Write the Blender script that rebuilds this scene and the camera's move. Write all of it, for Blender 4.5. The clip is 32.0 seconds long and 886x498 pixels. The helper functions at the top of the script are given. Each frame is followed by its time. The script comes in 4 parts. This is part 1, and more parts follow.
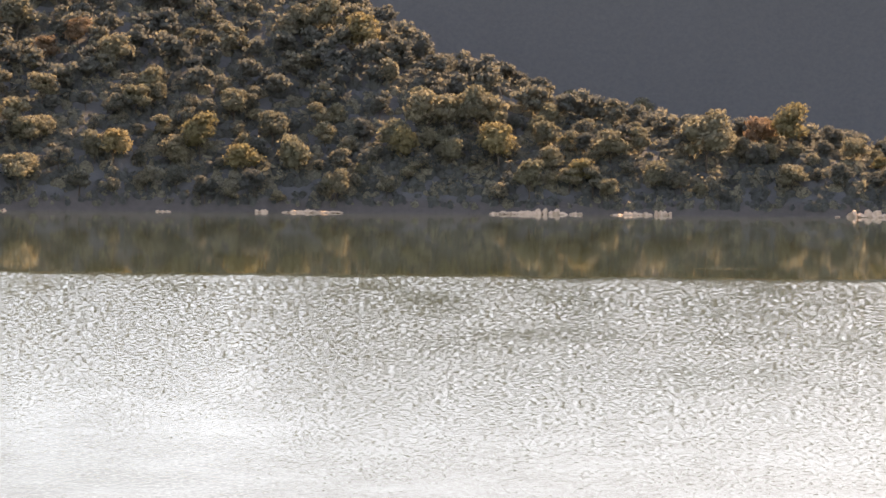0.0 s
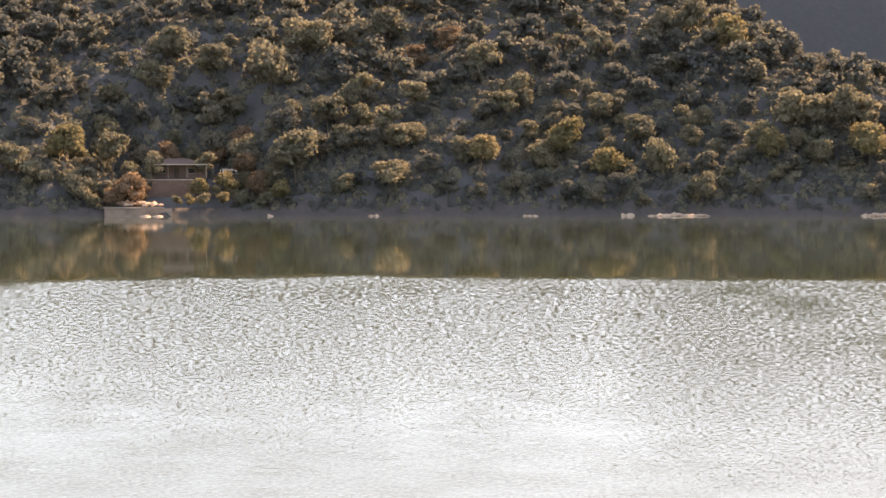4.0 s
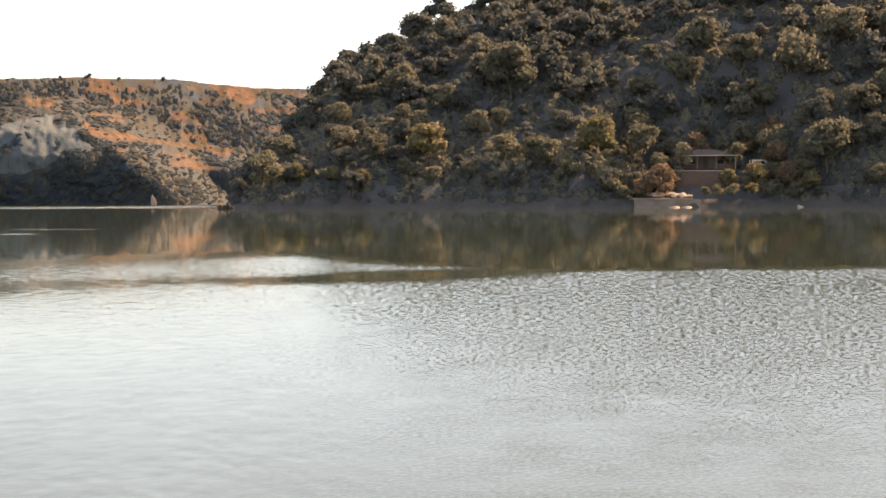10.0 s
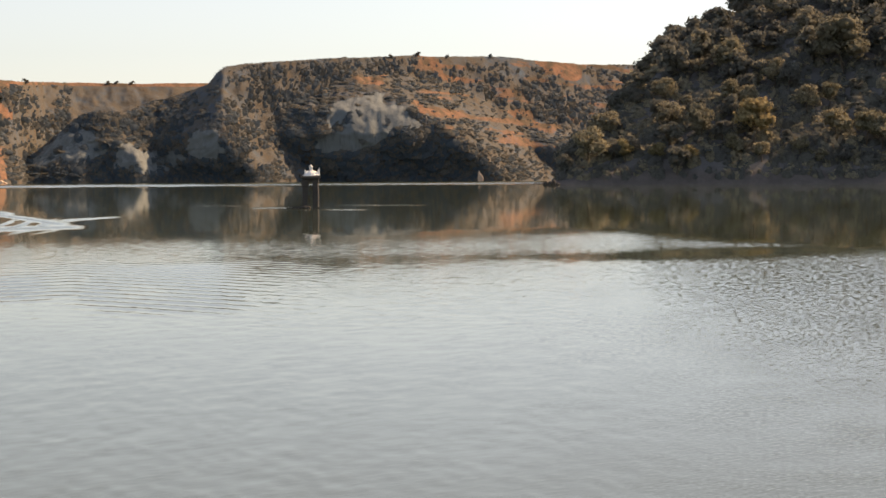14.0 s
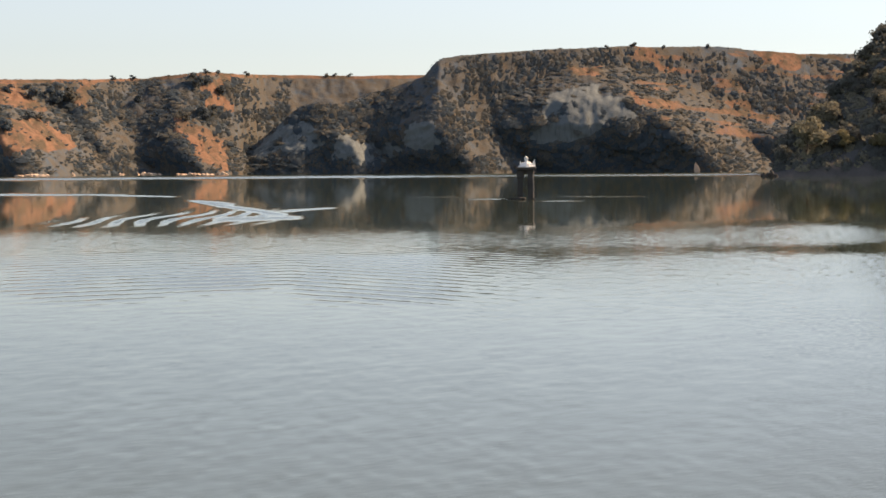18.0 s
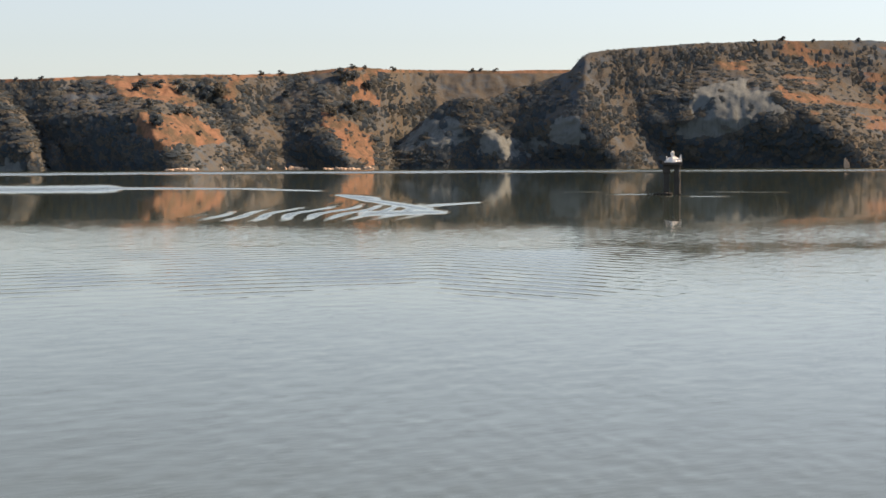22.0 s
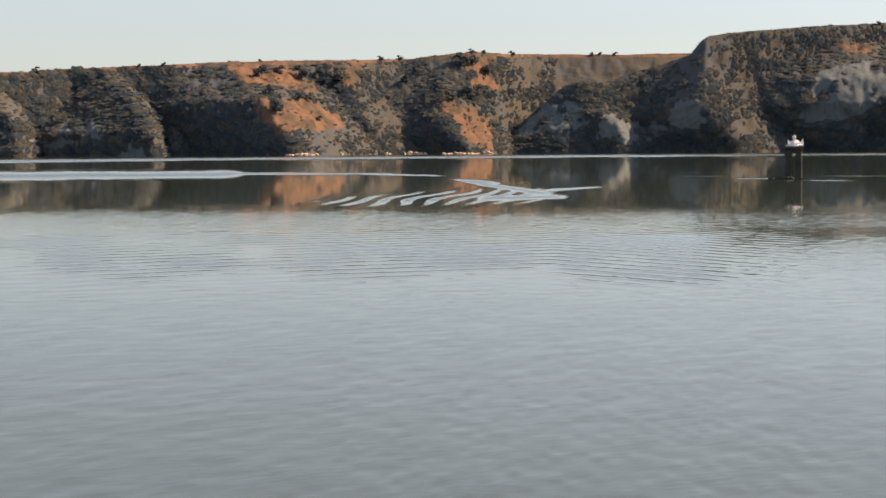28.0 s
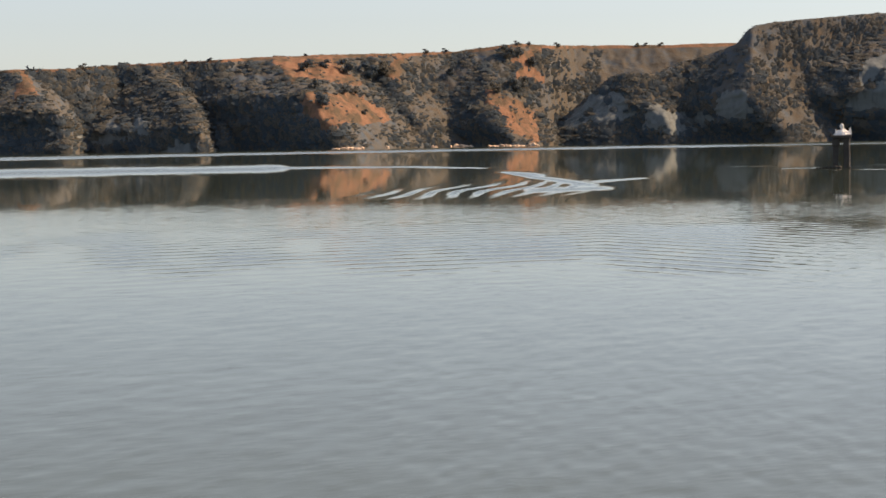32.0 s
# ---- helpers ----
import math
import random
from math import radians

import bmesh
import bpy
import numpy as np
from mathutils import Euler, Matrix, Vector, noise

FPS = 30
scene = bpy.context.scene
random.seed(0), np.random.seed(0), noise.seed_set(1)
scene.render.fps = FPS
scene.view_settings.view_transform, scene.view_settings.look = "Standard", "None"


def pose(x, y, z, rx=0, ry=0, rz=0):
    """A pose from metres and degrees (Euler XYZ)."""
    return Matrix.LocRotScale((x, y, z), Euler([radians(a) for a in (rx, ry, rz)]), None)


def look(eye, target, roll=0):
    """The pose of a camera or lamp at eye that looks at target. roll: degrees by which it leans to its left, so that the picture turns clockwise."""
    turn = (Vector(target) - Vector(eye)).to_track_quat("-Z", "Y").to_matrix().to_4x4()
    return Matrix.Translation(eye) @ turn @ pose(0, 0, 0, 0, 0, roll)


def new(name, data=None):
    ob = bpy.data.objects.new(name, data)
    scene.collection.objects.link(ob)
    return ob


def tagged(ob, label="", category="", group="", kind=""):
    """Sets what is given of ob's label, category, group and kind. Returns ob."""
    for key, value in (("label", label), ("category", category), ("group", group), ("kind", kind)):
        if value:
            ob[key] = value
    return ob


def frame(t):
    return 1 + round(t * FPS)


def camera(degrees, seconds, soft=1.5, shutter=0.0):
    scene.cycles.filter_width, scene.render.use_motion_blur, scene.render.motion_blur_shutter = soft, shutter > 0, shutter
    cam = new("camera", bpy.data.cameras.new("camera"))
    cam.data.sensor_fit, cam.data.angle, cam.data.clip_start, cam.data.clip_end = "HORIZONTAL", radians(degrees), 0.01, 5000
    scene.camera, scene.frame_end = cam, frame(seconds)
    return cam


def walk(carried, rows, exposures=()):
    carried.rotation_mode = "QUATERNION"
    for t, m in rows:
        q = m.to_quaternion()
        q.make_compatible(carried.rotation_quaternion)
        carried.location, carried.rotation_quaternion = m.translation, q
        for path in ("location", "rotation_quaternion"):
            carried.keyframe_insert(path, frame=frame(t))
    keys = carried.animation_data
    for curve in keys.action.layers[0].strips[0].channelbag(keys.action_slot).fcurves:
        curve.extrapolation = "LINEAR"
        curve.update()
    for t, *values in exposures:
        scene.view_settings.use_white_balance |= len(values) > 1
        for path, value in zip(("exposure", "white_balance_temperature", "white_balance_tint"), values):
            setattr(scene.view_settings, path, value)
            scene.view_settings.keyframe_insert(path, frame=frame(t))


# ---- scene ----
# A reservoir under a wooded hill and dry cliffs, filmed by a slow pan from the bank.
EYE = 1.92          # height of the lens above the water
SUN_AZ, SUN_EL = 26.0, 39.0

cam = camera(26.114, 32.0, soft=1.6)


def view(yaw, pitch, lean):
    """Pose of the camera on its spot: degrees to the right of +y, upwards, and of lean."""
    return pose(0, 0, EYE, 0, 0, -yaw) @ pose(0, 0, 0, 90 + pitch) @ pose(0, 0, 0, 0, 0, lean)


PATH = [
    (0.0, 0.006, -1.353, 0.462), (0.5, -1.072, -1.306, 0.256), (1.0, -2.334, -1.151, 0.359), (1.5, -3.611, -1.141, 0.302),
    (2.0, -4.671, -1.247, 0.360), (2.5, -6.086, -1.306, 0.523), (3.0, -7.439, -1.105, 0.174), (3.5, -8.876, -1.135, 0.189),
    (4.0, -10.955, -1.282, -0.034), (4.5, -12.766, -1.332, -0.027), (6.5, -17.588, -1.492, 0.585), (7.0, -19.116, -1.829, 0.276),
    (7.5, -20.575, -1.825, 0.037), (8.0, -21.720, -1.829, 0.132), (8.5, -22.946, -1.702, 0.300), (9.0, -24.272, -1.682, 0.135),
    (9.5, -25.460, -1.712, -0.051), (10.0, -26.719, -1.526, -0.172), (10.5, -28.413, -1.263, -0.164), (11.0, -29.645, -1.460, 0.099),
    (11.5, -31.039, -1.507, 0.252), (12.0, -32.241, -1.413, 0.098), (12.5, -33.321, -2.000, -0.332), (13.0, -34.435, -2.076, -0.572),
    (13.5, -35.506, -2.134, -0.524), (14.0, -36.455, -2.206, -0.210), (14.5, -37.341, -2.179, 0.046), (15.0, -38.322, -2.323, -0.136),
    (15.5, -39.375, -2.152, -0.335), (17.5, -42.293, -2.270, -0.130), (18.0, -42.898, -2.445, -0.209), (18.5, -43.542, -2.435, -0.188),
    (19.0, -44.326, -2.494, -0.253), (19.5, -44.738, -2.531, -0.057), (20.0, -45.209, -2.457, 0.090), (20.5, -45.849, -2.628, -0.045),
    (21.0, -46.333, -2.561, -0.032), (21.5, -46.870, -2.674, -0.184), (22.0, -47.248, -2.590, -0.098), (22.5, -47.858, -2.572, -0.005),
    (23.0, -48.220, -2.506, -0.062), (23.5, -48.577, -2.893, -0.233), (24.0, -48.930, -2.838, -0.331), (24.5, -49.236, -2.961, -0.439),
    (25.0, -49.431, -2.854, -0.264), (25.5, -49.662, -2.998, -0.064), (27.5, -50.625, -3.073, -0.375), (28.0, -50.817, -3.037, -0.260),
    (28.5, -50.994, -2.934, -0.214), (29.0, -51.052, -2.964, -0.368), (29.5, -51.222, -3.064, -0.489), (30.0, -51.655, -3.307, -0.751),
    (30.5, -51.854, -3.224, -0.839), (31.0, -51.775, -3.005, -0.442), (31.5, -51.993, -3.016, -0.502), (32.0, -52.223, -3.244, -0.823)
]
EXPOSURES = [(0.0, 1.88, 7350, 18), (4.5, 1.88, 7350, 18), (6.5, 1.76, 7350, 16), (9.0, 1.5, 7350, 15), (12.0, 1.08, 7350, 15), (15.0, 0.8, 7100, 14), (19.0, 0.76, 6620, 12),
             (25.0, 0.64, 6600, 12), (32.0, 0.6, 6680, 13)]
walk(cam, [(t, view(a, b, c)) for t, a, b, c in PATH], EXPOSURES)

# ---- light ----
world = bpy.data.worlds.new("sky")
scene.world = world
world.use_nodes = True
wn = world.node_tree
wn.nodes.clear()
sky = wn.nodes.new("ShaderNodeTexSky")
sky.sky_type, sky.sun_disc = "NISHITA", False
sky.sun_elevation, sky.sun_rotation = radians(SUN_EL), radians(SUN_AZ)
sky.air_density, sky.dust_density, sky.ozone_density = 1.0, 0.7, 3.0
back = wn.nodes.new("ShaderNodeBackground")
back.inputs["Strength"].default_value = 0.095
outw = wn.nodes.new("ShaderNodeOutputWorld")
hazy = wn.nodes.new("ShaderNodeHueSaturation")
hazy.inputs["Saturation"].default_value = 0.55
wn.links.new(sky.outputs[0], hazy.inputs["Color"])
wn.links.new(hazy.outputs[0], back.inputs[0])
wn.links.new(back.outputs[0], outw.inputs[0])

sun = new("sun", bpy.data.lights.new("sun", "SUN"))
sun.data.energy, sun.data.angle, sun.data.color = 5.0, radians(0.6), (1.0, 0.69, 0.42)
sa, se = radians(SUN_AZ), radians(SUN_EL)
sun.matrix_world = look((300 * math.sin(sa), 300 * math.cos(sa), 300 * math.tan(se)), (0, 0, 0))


# ---- small tools ----
def lattice(ix, iy, seed):
    h = (ix.astype(np.int64) * 374761393 + iy.astype(np.int64) * 668265263 + seed * 69069) & 0xFFFFFFFF
    h = ((h ^ (h >> 13)) * 1274126177) & 0xFFFFFFFF
    return ((h ^ (h >> 16)) & 0xFFFF) / 65535.0


def vnoise(x, y, seed=0):
    """Smooth value noise, 0 to 1."""
    x, y = np.asarray(x, float), np.asarray(y, float)
    ix, iy = np.floor(x), np.floor(y)
    fx, fy = x - ix, y - iy
    fx, fy = fx * fx * (3 - 2 * fx), fy * fy * (3 - 2 * fy)
    a, b = lattice(ix, iy, seed), lattice(ix + 1, iy, seed)
    c, d = lattice(ix, iy + 1, seed), lattice(ix + 1, iy + 1, seed)
    return (a * (1 - fx) + b * fx) * (1 - fy) + (c * (1 - fx) + d * fx) * fy


def fbm(x, y, seed=0, octaves=4):
    total, amp, norm = 0.0, 1.0, 0.0
    for k in range(octaves):
        total = total + amp * vnoise(x * 2 ** k, y * 2 ** k, seed + 17 * k)
        norm += amp
        amp *= 0.5
    return total / norm


def smooth(a, b, x):
    s = np.clip((x - a) / (b - a), 0, 1)
    return s * s * (3 - 2 * s)


def polar(az, r):
    """Place on the plan: degrees to the right of +y, and metres."""
    a = np.radians(az)
    return r * np.sin(a), r * np.cos(a)


def table(az, pairs):
    return np.interp(az, [p[0] for p in pairs], [p[1] for p in pairs])


def sheet(name, az, rr, xyz, material, attributes=()):
    """A polar grid as one mesh; xyz has the shape (len(az), len(rr), 3)."""
    n, m = len(az), len(rr)
    i, j = np.meshgrid(np.arange(n - 1), np.arange(m - 1), indexing="ij")
    q = np.stack([i * m + j, (i + 1) * m + j, (i + 1) * m + j + 1, i * m + j + 1], -1).reshape(-1, 4)
    me = quads(name, xyz.reshape(-1, 3), q)
    for key, values in attributes:
        me.attributes.new(key, "FLOAT", "POINT").data.foreach_set("value", values.reshape(-1).astype(np.float32))
    me.polygons.foreach_set("use_smooth", np.ones(len(me.polygons), bool))
    me.materials.append(material)
    return new(name, me)


def quads(name, verts, faces):
    """Mesh from arrays of corners and of faces with one number of corners."""
    verts, faces = np.asarray(verts, np.float32), np.asarray(faces, np.int32)
    me = bpy.data.meshes.new(name)
    k = faces.shape[1]
    me.vertices.add(len(verts))
    me.vertices.foreach_set("co", verts.reshape(-1))
    me.loops.add(faces.size)
    me.loops.foreach_set("vertex_index", faces.reshape(-1))
    me.polygons.add(len(faces))
    me.polygons.foreach_set("loop_start", np.arange(0, faces.size, k, dtype=np.int32))
    me.update(calc_edges=True)
    return me


def part(name, bm, material, parent, label=""):
    """Links a bmesh as one mesh object under a thing or under a part."""
    me = bpy.data.meshes.new(name)
    bm.to_mesh(me)
    bm.free()
    me.materials.append(material)
    ob = new(name, me)
    ob.parent = parent
    return tagged(ob, label)


def thing(name, m, label, category, group="", kind=""):
    ob = new(name)
    ob.matrix_world = m
    return tagged(ob, label, category, group, kind)


def block(bm, x0, x1, y0, y1, z0, z1, bevel=0.0):
    """A box between limits, with bevelled edges."""
    m = Matrix.LocRotScale(((x0 + x1) / 2, (y0 + y1) / 2, (z0 + z1) / 2), None, (x1 - x0, y1 - y0, z1 - z0))
    made = bmesh.ops.create_cube(bm, size=1, matrix=m)["verts"]
    if bevel:
        edges = list({e for v in made for e in v.link_edges})
        bmesh.ops.bevel(bm, geom=edges, offset=bevel, segments=1, affect="EDGES")
    return bm


def box(*limits, bevel=0.0):
    return block(bmesh.new(), *limits, bevel=bevel)


def rough(bm, size, freq, seed=0):
    """Shifts corners by noise, for worn or broken shapes."""
    for v in bm.verts:
        v.co += noise.noise_vector(v.co * freq + Vector((seed, 3.1 * seed, 0))) * size
    return bm


# ---- materials ----
def material(name, rough_=0.8, metal=0.0):
    m = bpy.data.materials.new(name)
    m.use_nodes = True
    n = m.node_tree
    bsdf = n.nodes["Principled BSDF"]
    bsdf.inputs["Roughness"].default_value = rough_
    bsdf.inputs["Metallic"].default_value = metal
    return m, n, bsdf


def node(n, kind, **inputs):
    made = n.nodes.new(kind)
    for key, value in inputs.items():
        made.inputs[key.replace("_", " ")].default_value = value
    return made


def ramp(n, stops, source):
    r = n.nodes.new("ShaderNodeValToRGB")
    while len(r.color_ramp.elements) < len(stops):
        r.color_ramp.elements.new(0.5)
    for e, (p, c) in zip(r.color_ramp.elements, stops):
        e.position, e.color = p, (*c, 1)
    n.links.new(source, r.inputs[0])
    return r.outputs[0]


def mix(n, a, b, factor, mode="MIX"):
    """Mix of two colours (sockets or tuples) by a socket or number."""
    k = n.nodes.new("ShaderNodeMix")
    k.data_type, k.blend_type = "RGBA", mode
    for slot, value in ((0, factor), (6, a), (7, b)):
        if isinstance(value, bpy.types.NodeSocket):
            n.links.new(value, k.inputs[slot])
        elif isinstance(value, tuple):
            k.inputs[slot].default_value = (*value, 1)
        else:
            k.inputs[slot].default_value = value
    return k.outputs[2]


def calc(n, op, a, b=None, c=None):
    k = n.nodes.new("ShaderNodeMath")
    k.operation = op
    for slot, value in enumerate((a, b, c)):
        if isinstance(value, bpy.types.NodeSocket):
            n.links.new(value, k.inputs[slot])
        elif value is not None:
            k.inputs[slot].default_value = value
    return k.outputs[0]


def place(n, scale=(1, 1, 1), turn=0.0):
    """World position, scaled, as a texture vector."""
    g = n.nodes.new("ShaderNodeNewGeometry")
    k = n.nodes.new("ShaderNodeMapping")
    k.inputs["Scale"].default_value, k.inputs["Rotation"].default_value = scale, (0, 0, turn)
    n.links.new(g.outputs["Position"], k.inputs[0])
    return k.outputs[0]


def grain(n, vector, scale, detail=5, roughness=0.6):
    k = node(n, "ShaderNodeTexNoise", Scale=scale, Detail=detail, Roughness=roughness)
    if vector:
        n.links.new(vector, k.inputs["Vector"])
    return k.outputs[0]


def relief(n, bsdf, height, strength, distance):
    k = node(n, "ShaderNodeBump", Strength=strength, Distance=distance)
    n.links.new(height, k.inputs["Height"])
    n.links.new(k.outputs[0], bsdf.inputs["Normal"])
    return k


def surface(name, dark, light, scale, rough_=0.85, metal=0.0, bump=0.4, depth=0.02, stain=None):
    """A worn plain surface: grain between two colours, larger stains, and relief."""
    m, n, bsdf = material(name, rough_, metal)
    v = place(n)
    fine, large = grain(n, v, scale, 6), grain(n, v, scale * 0.13, 4)
    c = mix(n, dark, light, calc(n, "MULTIPLY_ADD", fine, 1.6, -0.3))
    if stain:
        c = mix(n, c, stain, ramp(n, [(0.45, (0, 0, 0)), (0.7, (0.8, 0.8, 0.8))], large))
    n.links.new(c, bsdf.inputs["Base Color"])
    relief(n, bsdf, fine, bump, depth)
    return m


def attribute(n, key):
    k = n.nodes.new("ShaderNodeAttribute")
    k.attribute_name = key
    return k.outputs["Fac"]


def node_clamp(n, source):
    k = n.nodes.new("ShaderNodeClamp")
    n.links.new(source, k.inputs[0])
    return k.outputs[0]


def water_material():
    m, n, bsdf = material("lake_water", 0.03)
    bsdf.inputs["IOR"].default_value = 1.36
    ripple = attribute(n, "ripple")
    murk = grain(n, place(n), 0.02, 3)
    n.links.new(mix(n, (0.064, 0.078, 0.053), (0.053, 0.078, 0.062), murk), bsdf.inputs["Base Color"])
    # the edge of the breeze is ragged
    edge = node(n, "ShaderNodeMapRange", From_Min=0.3, From_Max=0.62, To_Min=1.0, To_Max=0.0)
    n.links.new(ripple, edge.inputs[0])
    spread = calc(n, "MULTIPLY", calc(n, "MULTIPLY", ripple, edge.outputs[0]), 2.4)
    flecks = calc(n, "ADD", grain(n, place(n, (1.6, 0.7, 1), 0.0), 2.2, 4, 0.7), -0.5)
    ripple = node_clamp(n, calc(n, "MULTIPLY_ADD", flecks, calc(n, "MULTIPLY", spread, 1.6), ripple))
    n.links.new(calc(n, "MULTIPLY_ADD", ripple, 0.10, 0.03), bsdf.inputs["Roughness"])
    # small ripples and low swell, pressed by gusts
    fine = calc(n, "MULTIPLY", grain(n, place(n, (20.0, 8.0, 1.0), 0.1), 1.0, 3, 0.6), 0.006)
    swell = grain(n, place(n, (1.0, 0.55, 1.0), -0.3), 1.1, 3, 0.5)
    height = calc(n, "ADD", fine, calc(n, "MULTIPLY", swell, 0.003))
    height = calc(n, "MULTIPLY", height, calc(n, "POWER", ripple, 2.4))
    bump = relief(n, bsdf, height, 1.0, 1.0)
    # short wind waves: from the low bank their near faces show, stacked behind each other, so the water leans to the bank, more or less
    stack = n.nodes.new("ShaderNodeCombineXYZ")
    n.links.new(calc(n, "MULTIPLY", attribute(n, "across"), 5.6), stack.inputs[0])
    n.links.new(calc(n, "MULTIPLY", attribute(n, "down"), 1.85), stack.inputs[1])
    faces = calc(n, "ADD", grain(n, stack.outputs[0], 1.0, 3, 0.7), -0.5)
    gusts = ramp(n, [(0.34, (0.7, 0.7, 0.7)), (0.66, (1.15, 1.15, 1.15))], grain(n, place(n, (0.5, 0.2, 1), 0.2), 0.5, 4, 0.65))
    fade = node(n, "ShaderNodeMapRange", From_Min=50.0, From_Max=150.0, To_Min=-0.9, To_Max=-0.34)
    tilt = node(n, "ShaderNodeMapRange", From_Min=50.0, From_Max=120.0, To_Min=-0.036, To_Max=-0.052)
    broken = node(n, "ShaderNodeMapRange", From_Min=29.0, From_Max=37.0)
    n.links.new(attribute(n, "down"), broken.inputs[0])
    n.links.new(attribute(n, "down"), fade.inputs[0])
    n.links.new(attribute(n, "down"), tilt.inputs[0])
    far_out = node(n, "ShaderNodeMapRange", From_Min=18.0, From_Max=34.0, To_Min=-0.06, To_Max=0.0)
    n.links.new(attribute(n, "down"), far_out.inputs[0])
    steep = calc(n, "ADD", calc(n, "MULTIPLY", calc(n, "MULTIPLY", faces, gusts), calc(n, "MULTIPLY", calc(n, "MULTIPLY", calc(n, "POWER", ripple, 3.1), broken.outputs[0]), fade.outputs[0])), calc(n, "MULTIPLY", calc(n, "POWER", ripple, 1.1), calc(n, "ADD", tilt.outputs[0], far_out.outputs[0])))
    g = n.nodes.new("ShaderNodeNewGeometry")
    flat, lean, total = (n.nodes.new("ShaderNodeVectorMath") for k in range(3))
    flat.operation, lean.operation, total.operation = "NORMALIZE", "SCALE", "ADD"
    n.links.new(g.outputs["Position"], flat.inputs[0])
    n.links.new(flat.outputs[0], lean.inputs[0])
    n.links.new(steep, lean.inputs["Scale"])
    n.links.new(bump.outputs[0], total.inputs[0])
    n.links.new(lean.outputs[0], total.inputs[1])
    unit = n.nodes.new("ShaderNodeVectorMath")
    unit.operation = "NORMALIZE"
    n.links.new(total.outputs[0], unit.inputs[0])
    n.links.new(unit.outputs[0], bsdf.inputs["Normal"])
    return m


def ground_material():
    """Dry earth, litter, bank and cliff by the masks of the terrain; litter, scrub and cliff carry a painted blue of
    shade and haze.
    """
    m, n, bsdf = material("hill_ground", 1.0)
    bsdf.inputs["Specular IOR Level"].default_value = 0.04
    v = place(n)
    fine, mid, large = grain(n, v, 0.9, 8, 0.65), grain(n, v, 0.12, 6), grain(n, v, 0.03, 5)
    # bluish litter: the blue of the shade under the trees is in the colour
    litter = mix(n, (0.088, 0.094, 0.104), (0.14, 0.142, 0.14), fine)
    patch = grain(n, v, 0.22, 7, 0.7)
    # slate blue: distant haze and blue shade are put into the scrub colour
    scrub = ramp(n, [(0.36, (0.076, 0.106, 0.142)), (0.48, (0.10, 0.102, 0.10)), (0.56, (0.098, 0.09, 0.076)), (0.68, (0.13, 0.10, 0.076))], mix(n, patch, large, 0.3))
    dry = mix(n, (0.15, 0.088, 0.058), (0.25, 0.15, 0.105), ramp(n, [(0.3, (0, 0, 0)), (0.65, (1, 1, 1))], fine))
    dry = mix(n, dry, (0.085, 0.074, 0.056), ramp(n, [(0.44, (0, 0, 0)), (0.56, (0.9, 0.9, 0.9))], mix(n, patch, mid, 0.5)))
    # blue-grey: the same haze and shade tint is put into the rock colour
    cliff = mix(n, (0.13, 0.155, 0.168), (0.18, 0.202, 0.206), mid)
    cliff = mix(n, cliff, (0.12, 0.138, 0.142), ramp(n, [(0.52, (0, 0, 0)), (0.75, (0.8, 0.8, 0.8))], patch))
    runs = grain(n, place(n, (0.6, 0.6, 0.10)), 1.0, 6, 0.65)
    cliff = mix(n, cliff, (0.09, 0.10, 0.10), ramp(n, [(0.50, (0, 0, 0)), (0.66, (0.6, 0.6, 0.6))], runs))
    bank = mix(n, (0.07, 0.066, 0.066), (0.15, 0.138, 0.13), fine)
    soft = calc(n, "MULTIPLY_ADD", mix(n, mid, patch, 0.5), 1.0, -0.5)

    def mask(key):
        return ramp(n, [(0.4, (0, 0, 0)), (0.6, (1, 1, 1))], calc(n, "ADD", attribute(n, key), soft))
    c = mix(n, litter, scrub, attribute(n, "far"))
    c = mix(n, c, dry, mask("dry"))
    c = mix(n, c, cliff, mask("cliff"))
    c = mix(n, c, bank, attribute(n, "bank"))
    n.links.new(c, bsdf.inputs["Base Color"])
    relief(n, bsdf, calc(n, "ADD", calc(n, "MULTIPLY", fine, 0.5), calc(n, "MULTIPLY", patch, 1.4)), 0.35, 0.9)
    return m


def leaf_material(name, dark, mid, light):
    m, n, bsdf = material(name, 0.8)
    info = n.nodes.new("ShaderNodeObjectInfo")
    fine = grain(n, place(n), 2.6, 4)
    tint = calc(n, "FRACT", calc(n, "ADD", attribute(n, "tint"), calc(n, "MULTIPLY", info.outputs["Random"], 0.999)))
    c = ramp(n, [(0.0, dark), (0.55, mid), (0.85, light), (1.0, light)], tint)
    c = mix(n, c, tuple(0.55 * q for q in mid), ramp(n, [(0.35, (0.7, 0.7, 0.7)), (0.6, (0, 0, 0))], fine))
    n.links.new(c, bsdf.inputs["Base Color"])
    bsdf.inputs["Specular IOR Level"].default_value = 0.12
    through_ = n.nodes.new("ShaderNodeBsdfTranslucent")
    n.links.new(c, through_.inputs[0])
    k = n.nodes.new("ShaderNodeMixShader")
    k.inputs[0].default_value = 0.42
    n.links.new(bsdf.outputs[0], k.inputs[1])
    n.links.new(through_.outputs[0], k.inputs[2])
    n.links.new(k.outputs[0], n.nodes["Material Output"].inputs[0])
    return m


